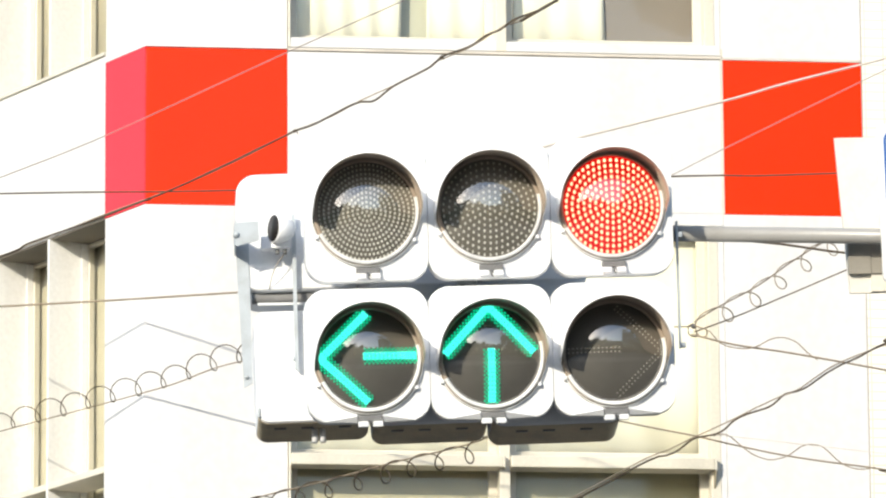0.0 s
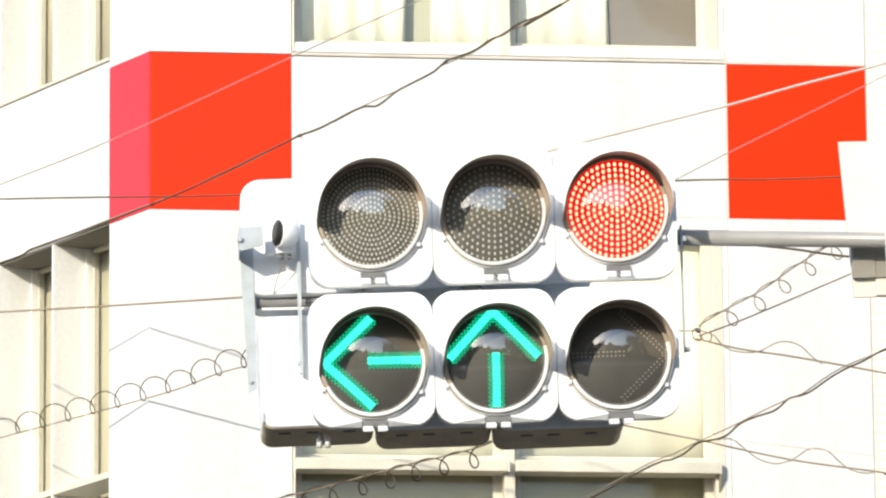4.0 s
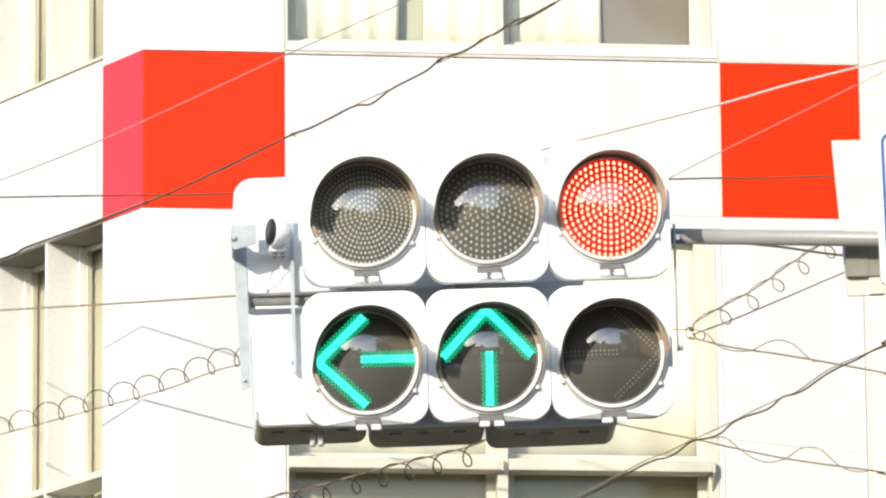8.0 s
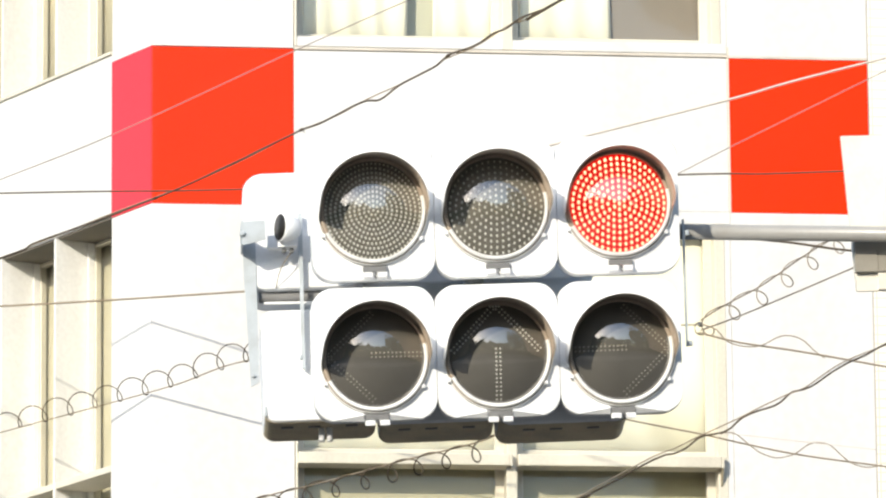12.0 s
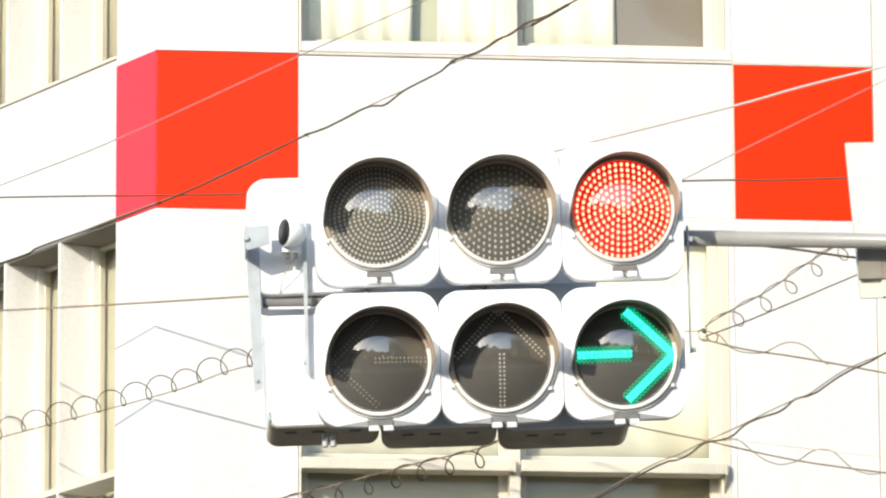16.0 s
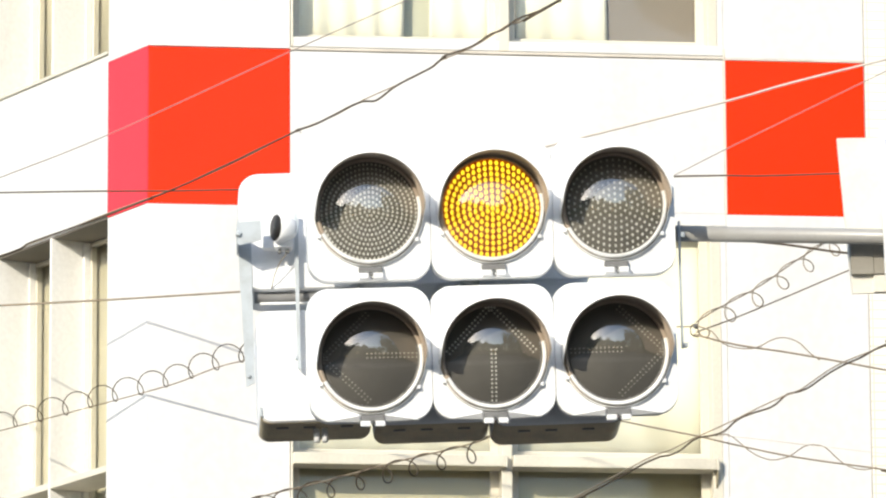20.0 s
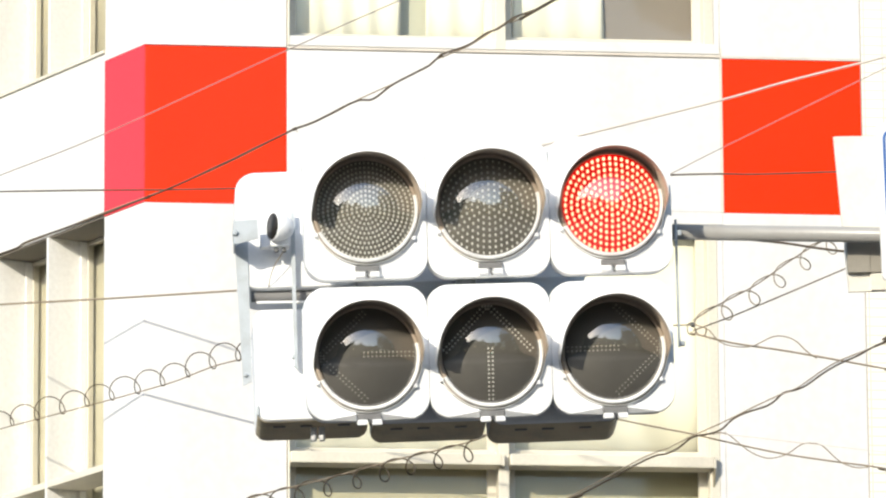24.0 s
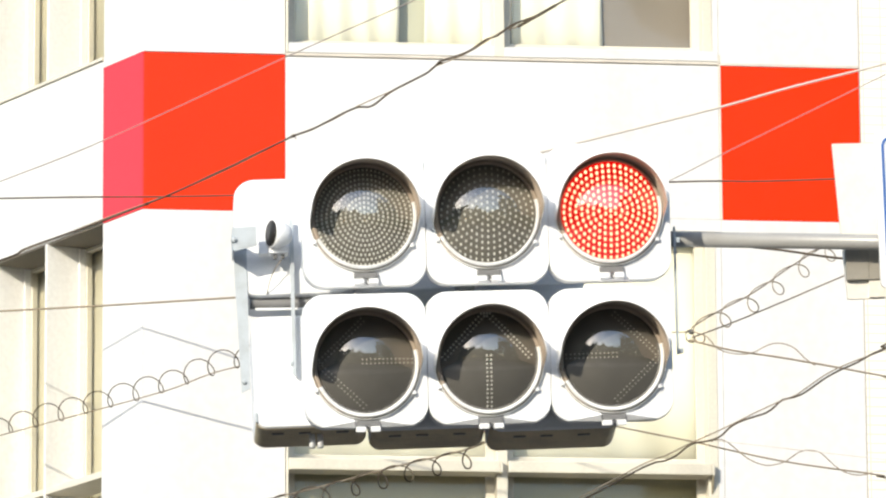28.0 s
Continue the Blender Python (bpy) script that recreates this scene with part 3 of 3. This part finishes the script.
# ---- the signal that faces the other way, back to back on the same arm ----
BACK = pose(-0.0298, 17.828, 5.1307, 0, 0, 3) @ pose(0, 0, 0, -4.5) @ pose(0, 0, 0, 0, -2.3)
back_signal = empty("traffic_signal", BACK, "white traffic signal facing away, its rear cases and dark underside showing", "traffic light", "signals on the arm")
for i in range(3):
    for cz, h in ((0.232, 0.36), (-0.1855, 0.347)):
        cx = -0.372 + 0.343 * i + (-0.010 if cz > 0 else 0.006)
        w = 0.341
        if cz > 0 and i == 0:
            cx, w = cx - 0.0065, w + 0.013
        if cz < 0:
            low, wide_by = (-0.007, 0.012, 0.027)[i], (-0.006, 0.0, 0.040)[i]
            cz, h, cx, w = cz - low / 2, h + low, cx + abs(wide_by) / 2 + 0.004 * i, w + wide_by
        bm = bmesh.new()
        r = 0.06 if cz > 0 else 0.037
        rings = [rrect(w - 0.010, h - 0.012, r - 0.005, 0.0, cx, cz), rrect(w - 0.003, h - 0.004, r - 0.002, 0.003, cx, cz), rrect(w, h, r, 0.009, cx, cz),
                 rrect(w, h, r, 0.225, cx, cz), rrect(w - 0.016, h - 0.02, r - 0.005, 0.265, cx, cz)]
        case = part("lamp_case", loops(bm, rings, smooth=True), SHELL, back_signal)
        if cz < 0:
            # darker brown underside in two strips
            bm = bmesh.new()
            for y0, y1, grow in ((0.010, 0.110, 0.003), (0.112, 0.222, 0.003)):
                ring = [p for p in rrect(w + grow, h + grow, r, 0.0, cx, cz) if p[2] < cz - h / 2 + 0.026]
                inner = [(x + (cx - x) * 0.02, y, z + 0.004) for x, y, z in ring[::-1]]
                loops(bm, [[(x, y, z) for x, _, z in ring + inner] for y in (y0, y1)])
            part("case_base", bm, UNDERSIDE, case, "brown underside of the case")
            for x in (cx - 0.10, cx - 0.02, cx + 0.09):
                part("drain_slot", box(x - 0.018, x + 0.018, 0.055, 0.068, cz - h / 2 - 0.0045, cz - h / 2 - 0.001, 0.001), DARKMETAL, case, "small dark drain slot")
for x in (-0.362, -0.338):
    part("bolt", tube([(x, 0.085, -0.350), (x, 0.085, -0.395)], 0.009, 12), SHELL, back_signal)
part("mount_tube", tube([(0.10, -0.14, 0.035), (0.10, 0.02, 0.035)], 0.03, 16), STEEL, back_signal, "grey steel tube between the two signals")
# strips, plate, beam and eye at the end of the rear cases
def strip(outline, y0, y1):
    bm = bmesh.new()
    loops(bm, [[(x, y, z) for x, z in outline] for y in (y0, y1)])
    return part("hanger_strip", bm, STEEL, back_signal, "flat galvanised steel strip")


wide = strip(((-0.574, 0.243), (-0.534, 0.242), (-0.540, -0.231), (-0.566, -0.244)), -0.0045, -0.0006)
for x, z in ((-0.568, 0.218), (-0.557, -0.212)):
    part("bolt", revolve([(0.0065, -0.004), (0.0065, -0.010), (0.004, -0.012), (0.001, -0.0125)], x, z, 6, False), STEEL, wide)
thin = strip(((-0.406, 0.275), (-0.394, 0.275), (-0.405, -0.205), (-0.415, -0.196)), -0.030, -0.018)
part("clip", box(-0.420, -0.412, -0.034, -0.016, -0.172, -0.160, 0.002), STEEL, thin)
bm = bmesh.new()
loops(bm, [[(-0.578, y, 0.228), (-0.506, y, 0.231), (-0.506, y, 0.172), (-0.574, y, 0.156)] for y in (-0.120, -0.116)])
channel = part("cross_plate", bm, STEEL, back_signal, "pale blue-grey steel channel across the strip")
part("flange", box(-0.578, -0.574, -0.1155, -0.005, 0.160, 0.228, 0.0015), STEEL, channel)
part("cross_plate", box(-0.4995, -0.430, -0.050, -0.022, 0.165, 0.228, 0.003), SHELL, back_signal, "white steel bracket arm")
part("bolt", revolve([(0.009, -0.112), (0.009, -0.126), (0.006, -0.130), (0.001, -0.131)], -0.574, 0.190, 8, False), STEEL, back_signal)
part("beam", tube([(-0.530, 0.04, 0.040), (-0.20, 0.04, 0.034)], 0.0165, 14), STEEL_OLD, back_signal, "grey steel tube behind the cases")
part("beam", tube([(-0.515, 0.02, 0.016), (-0.20, 0.02, 0.010)], 0.004, 8), SHELL, back_signal)
eye = part("sensor", revolve([(0.006, 0.0), (0.040, 0.0), (0.043, 0.004), (0.043, 0.022), (0.034, 0.045), (0.026, 0.058), (0.002, 0.06)], 0, 0, 32), SHELL, back_signal, "small white round sensor housing")
eye.matrix_local = pose(-0.463, -0.100, 0.213, 0, 0, -66)
part("sensor_lens", revolve([(0.0395, 0.002), (0.039, -0.001), (0.001, -0.004)], 0, 0, 28), SENSOR, eye, "dark sensor window")
part("sensor_bracket", box(-0.470, -0.415, -0.075, -0.030, 0.160, 0.180, 0.003), SHELL, back_signal)
for x in (-0.452, -0.430):
    part("bolt", box(x - 0.006, x + 0.006, -0.062, -0.045, 0.146, 0.160, 0.003), DARKMETAL, back_signal)
part("sensor_wire", tube(curve([(-0.434, -0.05, 0.146), (-0.455, -0.045, 0.118), (-0.470, -0.03, 0.088), (-0.479, 0.0, 0.056)], 0.01), 0.0016, 6), CABLE_BROWN, back_signal)
part("seam_clip", box(-0.529, -0.522, -0.006, 0.004, -0.335, -0.305, 0.002), STEEL, back_signal)

# ---- arm, post and the plates on it ----
def along(a, b, r0, r1, mat, n=28, thing=None, name="arm", label=""):
    a, b = Vector(a), Vector(b)
    bm = bmesh.new()
    rings = []
    fr = frames_along([a, a.lerp(b, 0.5), b])
    for (p, u, v), r in zip(fr, (r0, (r0 + r1) / 2, r1)):
        rings.append([p + r * (math.cos(2 * math.pi * k / n) * u + math.sin(2 * math.pi * k / n) * v) for k in range(n)])
    return part(name, loops(bm, rings, smooth=True), mat, thing, label)


post = empty("signal_post", Matrix(), "grey painted steel post with a long arm that carries the signals", "signal post")
along((0.640, 17.722, 5.309), (3.2, 18.032, 5.324), 0.0225, 0.025, ARMPAINT, 28, post, "arm", "grey painted steel arm")
along((3.2, 18.04, -0.3), (3.2, 18.04, 5.9), 0.09, 0.07, ARMPAINT, 28, post, "pole", "grey painted steel pole")
plate = empty("sign_backplate", ARM_FRAME, "cream steel plate fixed behind the signal arm", "plate")
bm = bmesh.new()
loops(bm, [[(1.059, y, 0.419), (1.205, y, 0.419), (1.195, y, -0.046), (1.085, y, -0.046)] for y in (0.112, 0.130)])
part("plate", bm, CREAM, plate)
part("plate_fold", box(1.148, 1.37, 0.100, 0.111, -0.044, 0.006, 0.002), CREAM, plate)
# two added grey slabs stand for the shadow of the arm on the plate
part("arm_shade", box(1.080, 1.148, 0.094, 0.111, 0.009, 0.100, 0.002), ARM_SHADE, plate, "grey slab standing for the arm's shadow on the plate")
part("arm_shade", box(1.1485, 1.192, 0.096, 0.111, 0.009, 0.100, 0.002), ARM_SHADE, plate, "grey slab standing for the arm's shadow on the plate")
board = empty("street_sign", ARM_FRAME, "white street sign with a thin blue border on the signal arm", "sign")
bm = bmesh.new()
loops(bm, [rrect(0.80, 0.470, 0.02, y, 1.5615, 0.204) for y in (-0.015, 0.000)])
part("sign_plate", bm, SIGNWHITE, board)
bm = bmesh.new()
o, q = rrect(0.765, 0.432, 0.030, -0.0165, 1.5620, 0.204), rrect(0.749, 0.416, 0.022, -0.0165, 1.5620, 0.204)
vo, vi = [bm.verts.new(p) for p in o], [bm.verts.new(p) for p in q]
for i in range(len(o)):
    bm.faces.new((vo[i], vo[(i + 1) % len(o)], vi[(i + 1) % len(o)], vi[i]))
bmesh.ops.recalc_face_normals(bm, faces=bm.faces[:])
bm.normal_update()
bmesh.ops.solidify(bm, geom=bm.faces[:], thickness=0.0012)
part("sign_border", bm, SIGNBLUE, board, "thin blue border line")
part("clamp", box(1.30, 1.34, 0.0, 0.075, 0.07, 0.16, 0.004), STEEL, board)


# ---- overhead wires ----
def wire(name, pts, r, mat, label, category="cable", n=7, step=0.05):
    return tagged(link(name, tube(curve(pts, step), r, n), mat), label, category, "overhead wires")


def laced(name, core_pts, cable_pts, core_r, cable_r, ties, label):
    """A thin steel strand with a heavier cable tied along it, slack between the ties."""
    thing = empty(name, Matrix(), label, "cable", "overhead wires")
    part("strand", tube(curve(core_pts, 0.04), core_r, 7), CABLE_BROWN, thing, "thin weathered steel strand")
    c = [p + 0.003 * Vector((0, noise.noise(p * 5.1), noise.noise(p * 6.7 + Vector((5, 1, 2))))) for p in curve(cable_pts, 0.02)]
    part("cable", tube(c, cable_r, 8), CABLE, thing)
    for f in ties:
        i = int(f * len(c))
        tie = part("tie", tube([c[i], c[i + 1]], cable_r * 1.5, 8), CABLE, thing)
        part("tie_end", tube([c[i], c[i] + Vector((0.004, 0, -0.016))], 0.0022, 6), CABLE, tie)
    return thing


def coiled(name, pts, r_coil, pitch, mess_r, coil_r, label, lift=0.0, x_range=None, mat=None, hand=1, hug=0.0):
    """A messenger strand with a cable coiled loosely round it."""
    thing = empty(name, Matrix(), label, "cable", "overhead wires")
    part("messenger", tube(curve(pts, 0.05), mess_r, 7), CABLE_BROWN, thing, "thin weathered steel strand")
    c = curve(pts, 0.004)
    fr = frames_along(c)
    out, L = [], 0.0
    for i, (p, a, b) in enumerate(fr):
        L += (c[i] - c[i - 1]).length if i else 0
        if x_range and not x_range[0] <= p.x <= x_range[1]:
            continue
        k = hand * 2 * math.pi * L / pitch + 0.5 * noise.noise(Vector((L * 2.1, 4, 2)))
        k += hug * math.cos(k)
        rr = r_coil * (1 + 0.18 * noise.noise(Vector((L * 3.3, 1, 5))))
        out.append(p + Vector((0, 0, lift)) + (math.cos(k) * a + math.sin(k) * b) * rr)
    part("coil", tube(out[::2], coil_r, 6), mat or CABLE, thing, "loose cable coil")
    return thing


wire("overhead_wire", [(-5.976, 33.017, 8.791), (-2.281, 31.025, 8.402), (-1.036, 30.358, 8.263), (1.125, 29.133, 8.044), (1.863, 28.735, 7.964), (4.98, 27.041, 7.695)], 0.0046, CABLE, "thin dark brown overhead wire")
wire("overhead_wire", [(-4.955, 32.703, 8.041), (-2.299, 31.385, 7.882), (-1.05, 30.78, 7.823), (0.396, 30.126, 7.773)], 0.0054, CABLE_BROWN, "thin brown overhead wire")
laced("twisted_cable", [(2.6, 26.0, 9.35), (0.509, 26.0, 8.130), (0.340, 26.0, 8.053), (0.236, 26.0, 7.990), (0.120, 26.0, 7.917), (-0.025, 26.0, 7.856), (-0.045, 26.0, 7.834), (-0.168, 26.0, 7.770), (-0.217, 26.0, 7.746), (-0.348, 26.0, 7.687), (-0.478, 26.0, 7.616), (-0.625, 26.0, 7.556), (-0.672, 26.0, 7.534), (-0.887, 26.0, 7.423), (-1.131, 26.0, 7.312), (-1.455, 26.0, 7.189), (-1.764, 26.0, 7.066), (-2.201, 26.0, 6.915), (-5.0, 26.0, 6.1)],
      [(2.6, 26.0, 9.356), (0.509, 26.0, 8.130), (0.433, 26.0, 8.088), (0.375, 26.0, 8.065), (0.317, 26.0, 8.041), (0.259, 26.0, 7.997), (0.201, 26.0, 7.976), (0.143, 26.0, 7.935), (0.096, 26.0, 7.911), (0.027, 26.0, 7.888), (-0.004, 26.0, 7.871), (-0.045, 26.0, 7.834), (-0.094, 26.0, 7.809), (-0.168, 26.0, 7.771), (-0.217, 26.0, 7.742), (-0.274, 26.0, 7.696), (-0.307, 26.0, 7.681), (-0.348, 26.0, 7.682), (-0.405, 26.0, 7.659), (-0.478, 26.0, 7.618), (-0.552, 26.0, 7.580), (-0.625, 26.0, 7.556),
       (-0.672, 26.0, 7.534), (-0.887, 26.0, 7.428), (-1.131, 26.0, 7.312), (-1.455, 26.0, 7.183), (-1.764, 26.0, 7.071), (-2.201, 26.0, 6.915), (-5.0, 26.0, 6.1)], 0.0030, 0.0046, (0.30, 0.36, 0.44, 0.52), "black overhead cable tied along a thin strand")
wire("overhead_wire", [(-5.0, 31.0, 7.5), (-2.612, 29.50, 7.967), (-2.147, 29.19, 8.072), (-1.606, 28.81, 8.193), (-0.728, 28.19, 8.441), (-0.160, 27.77, 8.588), (0.207, 27.50, 8.682), (3.0, 25.6, 9.4)], 0.0028, CABLE_PALE, "thin pale overhead wire")
coiled("coiled_cable", [(-4.5, 31.4, 6.6), (-2.508, 29.40, 6.763), (-2.123, 29.00, 6.787), (-1.691, 28.54, 6.808), (-1.272, 28.07, 6.828), (-0.918, 27.67, 6.863), (-0.213, 26.84, 6.783), (0.521, 25.91, 6.652), (1.048, 25.20, 6.519)],
       0.047, 0.186, 0.0030, 0.0028, "thin strand with a loosely coiled black cable", 0.043, (-4.0, 0.3))
coiled("coiled_cable", [(-3.0, 29.8, 5.7), (-1.121, 26.40, 5.882), (-0.810, 25.87, 5.916), (-0.535, 25.38, 5.897), (-0.199, 24.76, 5.876), (0.143, 24.09, 5.842), (0.330, 24.0, 5.93), (0.30, 24.39, 6.06)],
       0.040, 0.25, 0.0034, 0.0033, "thin strand with a loosely coiled black cable", -0.036, (-2.0, 0.2), hug=0.5)
wire("overhead_wire", [(1.048, 25.20, 6.495), (1.229, 25.53, 6.622), (1.497, 26.00, 6.818), (1.745, 26.42, 6.999), (2.354, 27.40, 7.428), (5.0, 31.6, 9.2)], 0.0034, CABLE_BROWN, "thin brown overhead wire")
coiled("coiled_cable", [(1.048, 25.20, 6.538), (1.152, 25.39, 6.636), (1.337, 25.71, 6.792), (1.499, 26.00, 6.955), (1.637, 26.23, 7.081), (1.948, 26.74, 7.348), (2.360, 27.40, 7.678), (4.0, 30.0, 9.0)],
       0.043, 0.275, 0.0030, 0.0028, "thin strand with a loosely coiled brown cable", -0.040, (1.06, 3.0), hand=-1, mat=CABLE_BROWN, hug=0.7)
wire("overhead_wire", [(1.036, 25.2, 6.486), (1.212, 25.2, 6.441), (1.446, 25.2, 6.404), (1.840, 25.2, 6.329), (2.149, 25.2, 6.267), (5.0, 25.2, 5.75)], 0.0042, CABLE_BROWN, "thin brown overhead wire")
wire("slack_wire", [(1.050, 25.19, 6.52), (1.112, 25.19, 6.496), (1.143, 25.19, 6.456), (1.182, 25.19, 6.433), (1.244, 25.19, 6.422), (1.299, 25.19, 6.427), (1.362, 25.19, 6.459), (1.402, 25.19, 6.468), (1.441, 25.19, 6.462), (1.480, 25.19, 6.442), (1.518, 25.19, 6.402), (1.560, 25.19, 6.372)], 0.0026, CABLE_BROWN, "slack thin brown wire tied along the strand", step=0.02)
laced("twisted_cable", [(-2.0, 22.6, 4.2), (0.340, 24.0, 5.508), (0.499, 24.09, 5.604), (0.820, 24.4, 5.824), (0.896, 24.4, 5.851), (0.995, 24.4, 5.900), (1.071, 24.4, 5.934), (1.171, 24.4, 5.980), (1.262, 24.4, 6.026),
       (1.369, 24.4, 6.075), (1.430, 24.4, 6.098), (1.602, 24.71, 6.258), (1.815, 24.83, 6.363), (2.139, 25.0, 6.514), (5.0, 27.5, 7.7), (7.0, 33.05, 9.2)],
      [(-2.0, 22.6, 4.19), (0.340, 24.0, 5.498), (0.499, 24.09, 5.590), (0.820, 24.4, 5.809), (0.896, 24.4, 5.831), (0.945, 24.4, 5.853), (0.984, 24.4, 5.885), (1.018, 24.4, 5.904), (1.079, 24.4, 5.915), (1.124, 24.4, 5.934),
       (1.171, 24.4, 5.976), (1.224, 24.4, 6.000), (1.308, 24.4, 6.025), (1.346, 24.4, 6.052), (1.377, 24.4, 6.079), (1.453, 24.4, 6.102), (1.602, 24.71, 6.246), (1.70, 24.77, 6.30), (1.815, 24.83, 6.368), (2.139, 25.0, 6.508),
       (5.0, 27.5, 7.7), (7.0, 33.05, 9.21)], 0.0028, 0.0040, (0.34, 0.40, 0.45), "black overhead cable looped along a thin steel strand")
wire("overhead_wire", [(0.3, 24.39, 6.06), (0.825, 24.5, 5.968), (1.015, 24.5, 5.929), (1.204, 24.5, 5.884), (1.386, 24.5, 5.845), (1.590, 24.5, 5.813), (1.772, 24.5, 5.787), (2.088, 24.60, 5.750), (5.0, 24.9, 5.4)], 0.0036, CABLE_BROWN, "thin brown overhead wire")
wire("slack_wire", [(1.090, 24.48, 5.925), (1.124, 24.48, 5.933), (1.158, 24.48, 5.921), (1.203, 24.48, 5.882), (1.248, 24.48, 5.848), (1.309, 24.48, 5.826), (1.354, 24.48, 5.831), (1.392, 24.48, 5.844), (1.446, 24.48, 5.881), (1.484, 24.48, 5.887), (1.530, 24.48, 5.877), (1.567, 24.48, 5.842), (1.604, 24.48, 5.809), (1.649, 24.48, 5.789), (1.691, 24.48, 5.784), (1.737, 24.48, 5.793)], 0.0024, CABLE_BROWN, "slack thin brown wire looped along the strand", step=0.02)
wire("overhead_wire", [(1.06, 24.45, 5.927), (1.278, 24.45, 5.904), (1.452, 24.45, 5.881), (1.694, 24.45, 5.853), (4.9, 24.75, 5.52)], 0.0014, CABLE_CREAM, "very thin cream overhead wire")
wire("overhead_wire", [(0.3, 28.0, 7.89), (0.652, 28.0, 7.98), (1.313, 28.0, 8.146), (1.631, 28.0, 8.236), (2.076, 28.0, 8.347), (2.427, 28.0, 8.437), (6.0, 28.0, 9.35)], 0.0056, CABLE_CREAM, "pale cream overhead cable")
wire("overhead_wire", [(0.796, 26.80, 7.420), (1.037, 26.80, 7.531), (1.253, 26.80, 7.641), (1.871, 26.80, 7.945), (1.986, 26.80, 8.001), (2.324, 26.80, 8.170), (4.649, 26.80, 9.331)], 0.0024, CABLE_PALE, "thin pale overhead wire")
wire("overhead_wire", [(0.9, 24.0, 6.66), (1.161, 24.0, 6.632), (1.363, 24.0, 6.610), (1.565, 24.0, 6.579), (1.762, 24.0, 6.563), (2.059, 24.0, 6.543), (5.0, 24.0, 6.4)], 0.0050, CABLE, "thin dark brown overhead wire")
knot = empty("cable_clamp", pose(1.045, 25.2, 6.52), "dark cable clamp where several thin wires meet", "clamp")
bm = bmesh.new()
bmesh.ops.create_icosphere(bm, subdivisions=2, radius=0.012)
for v in bm.verts:
    v.co *= 1 + 0.3 * noise.noise(v.co * 60)
part("clamp_body", bm, DARKMETAL, knot)
part("clamp_tail", tube(curve([(0.0, 0, 0.01), (-0.02, 0, 0.0), (-0.018, 0, -0.035), (0.008, 0, -0.045), (0.014, 0, -0.02)], 0.01), 0.0028, 6), CABLE, knot)


# ---- what switches ----
def motions():
    """Lamps that light: each glowing cluster steps out through its board and sinks back."""
    times = {"red": [(0.0, 1), (8.62, 0), (11.57, 1), (19.64, 0), (22.55, 1)],
             "amber": [(0.0, 0), (8.62, 1), (11.57, 0), (19.64, 1), (22.55, 0)],
             "left": [(0.0, 1), (8.62, 0)], "up": [(0.0, 1), (8.62, 0)],
             "right": [(0.0, 0), (13.4, 1), (19.64, 0)]}
    for kind, steps in times.items():
        ob, cx, cz = clusters[kind]
        rows = []
        for i, (t, on) in enumerate(steps):
            y = LIT if on else UNLIT
            if i:
                rows.append((t - 0.034, pose(cx, rows[-1][1].translation.y, cz)))
            rows.append((t, pose(cx, y, cz)))
        rows.append((28.0, pose(cx, rows[-1][1].translation.y, cz)))
        walk(ob, rows)


motions()
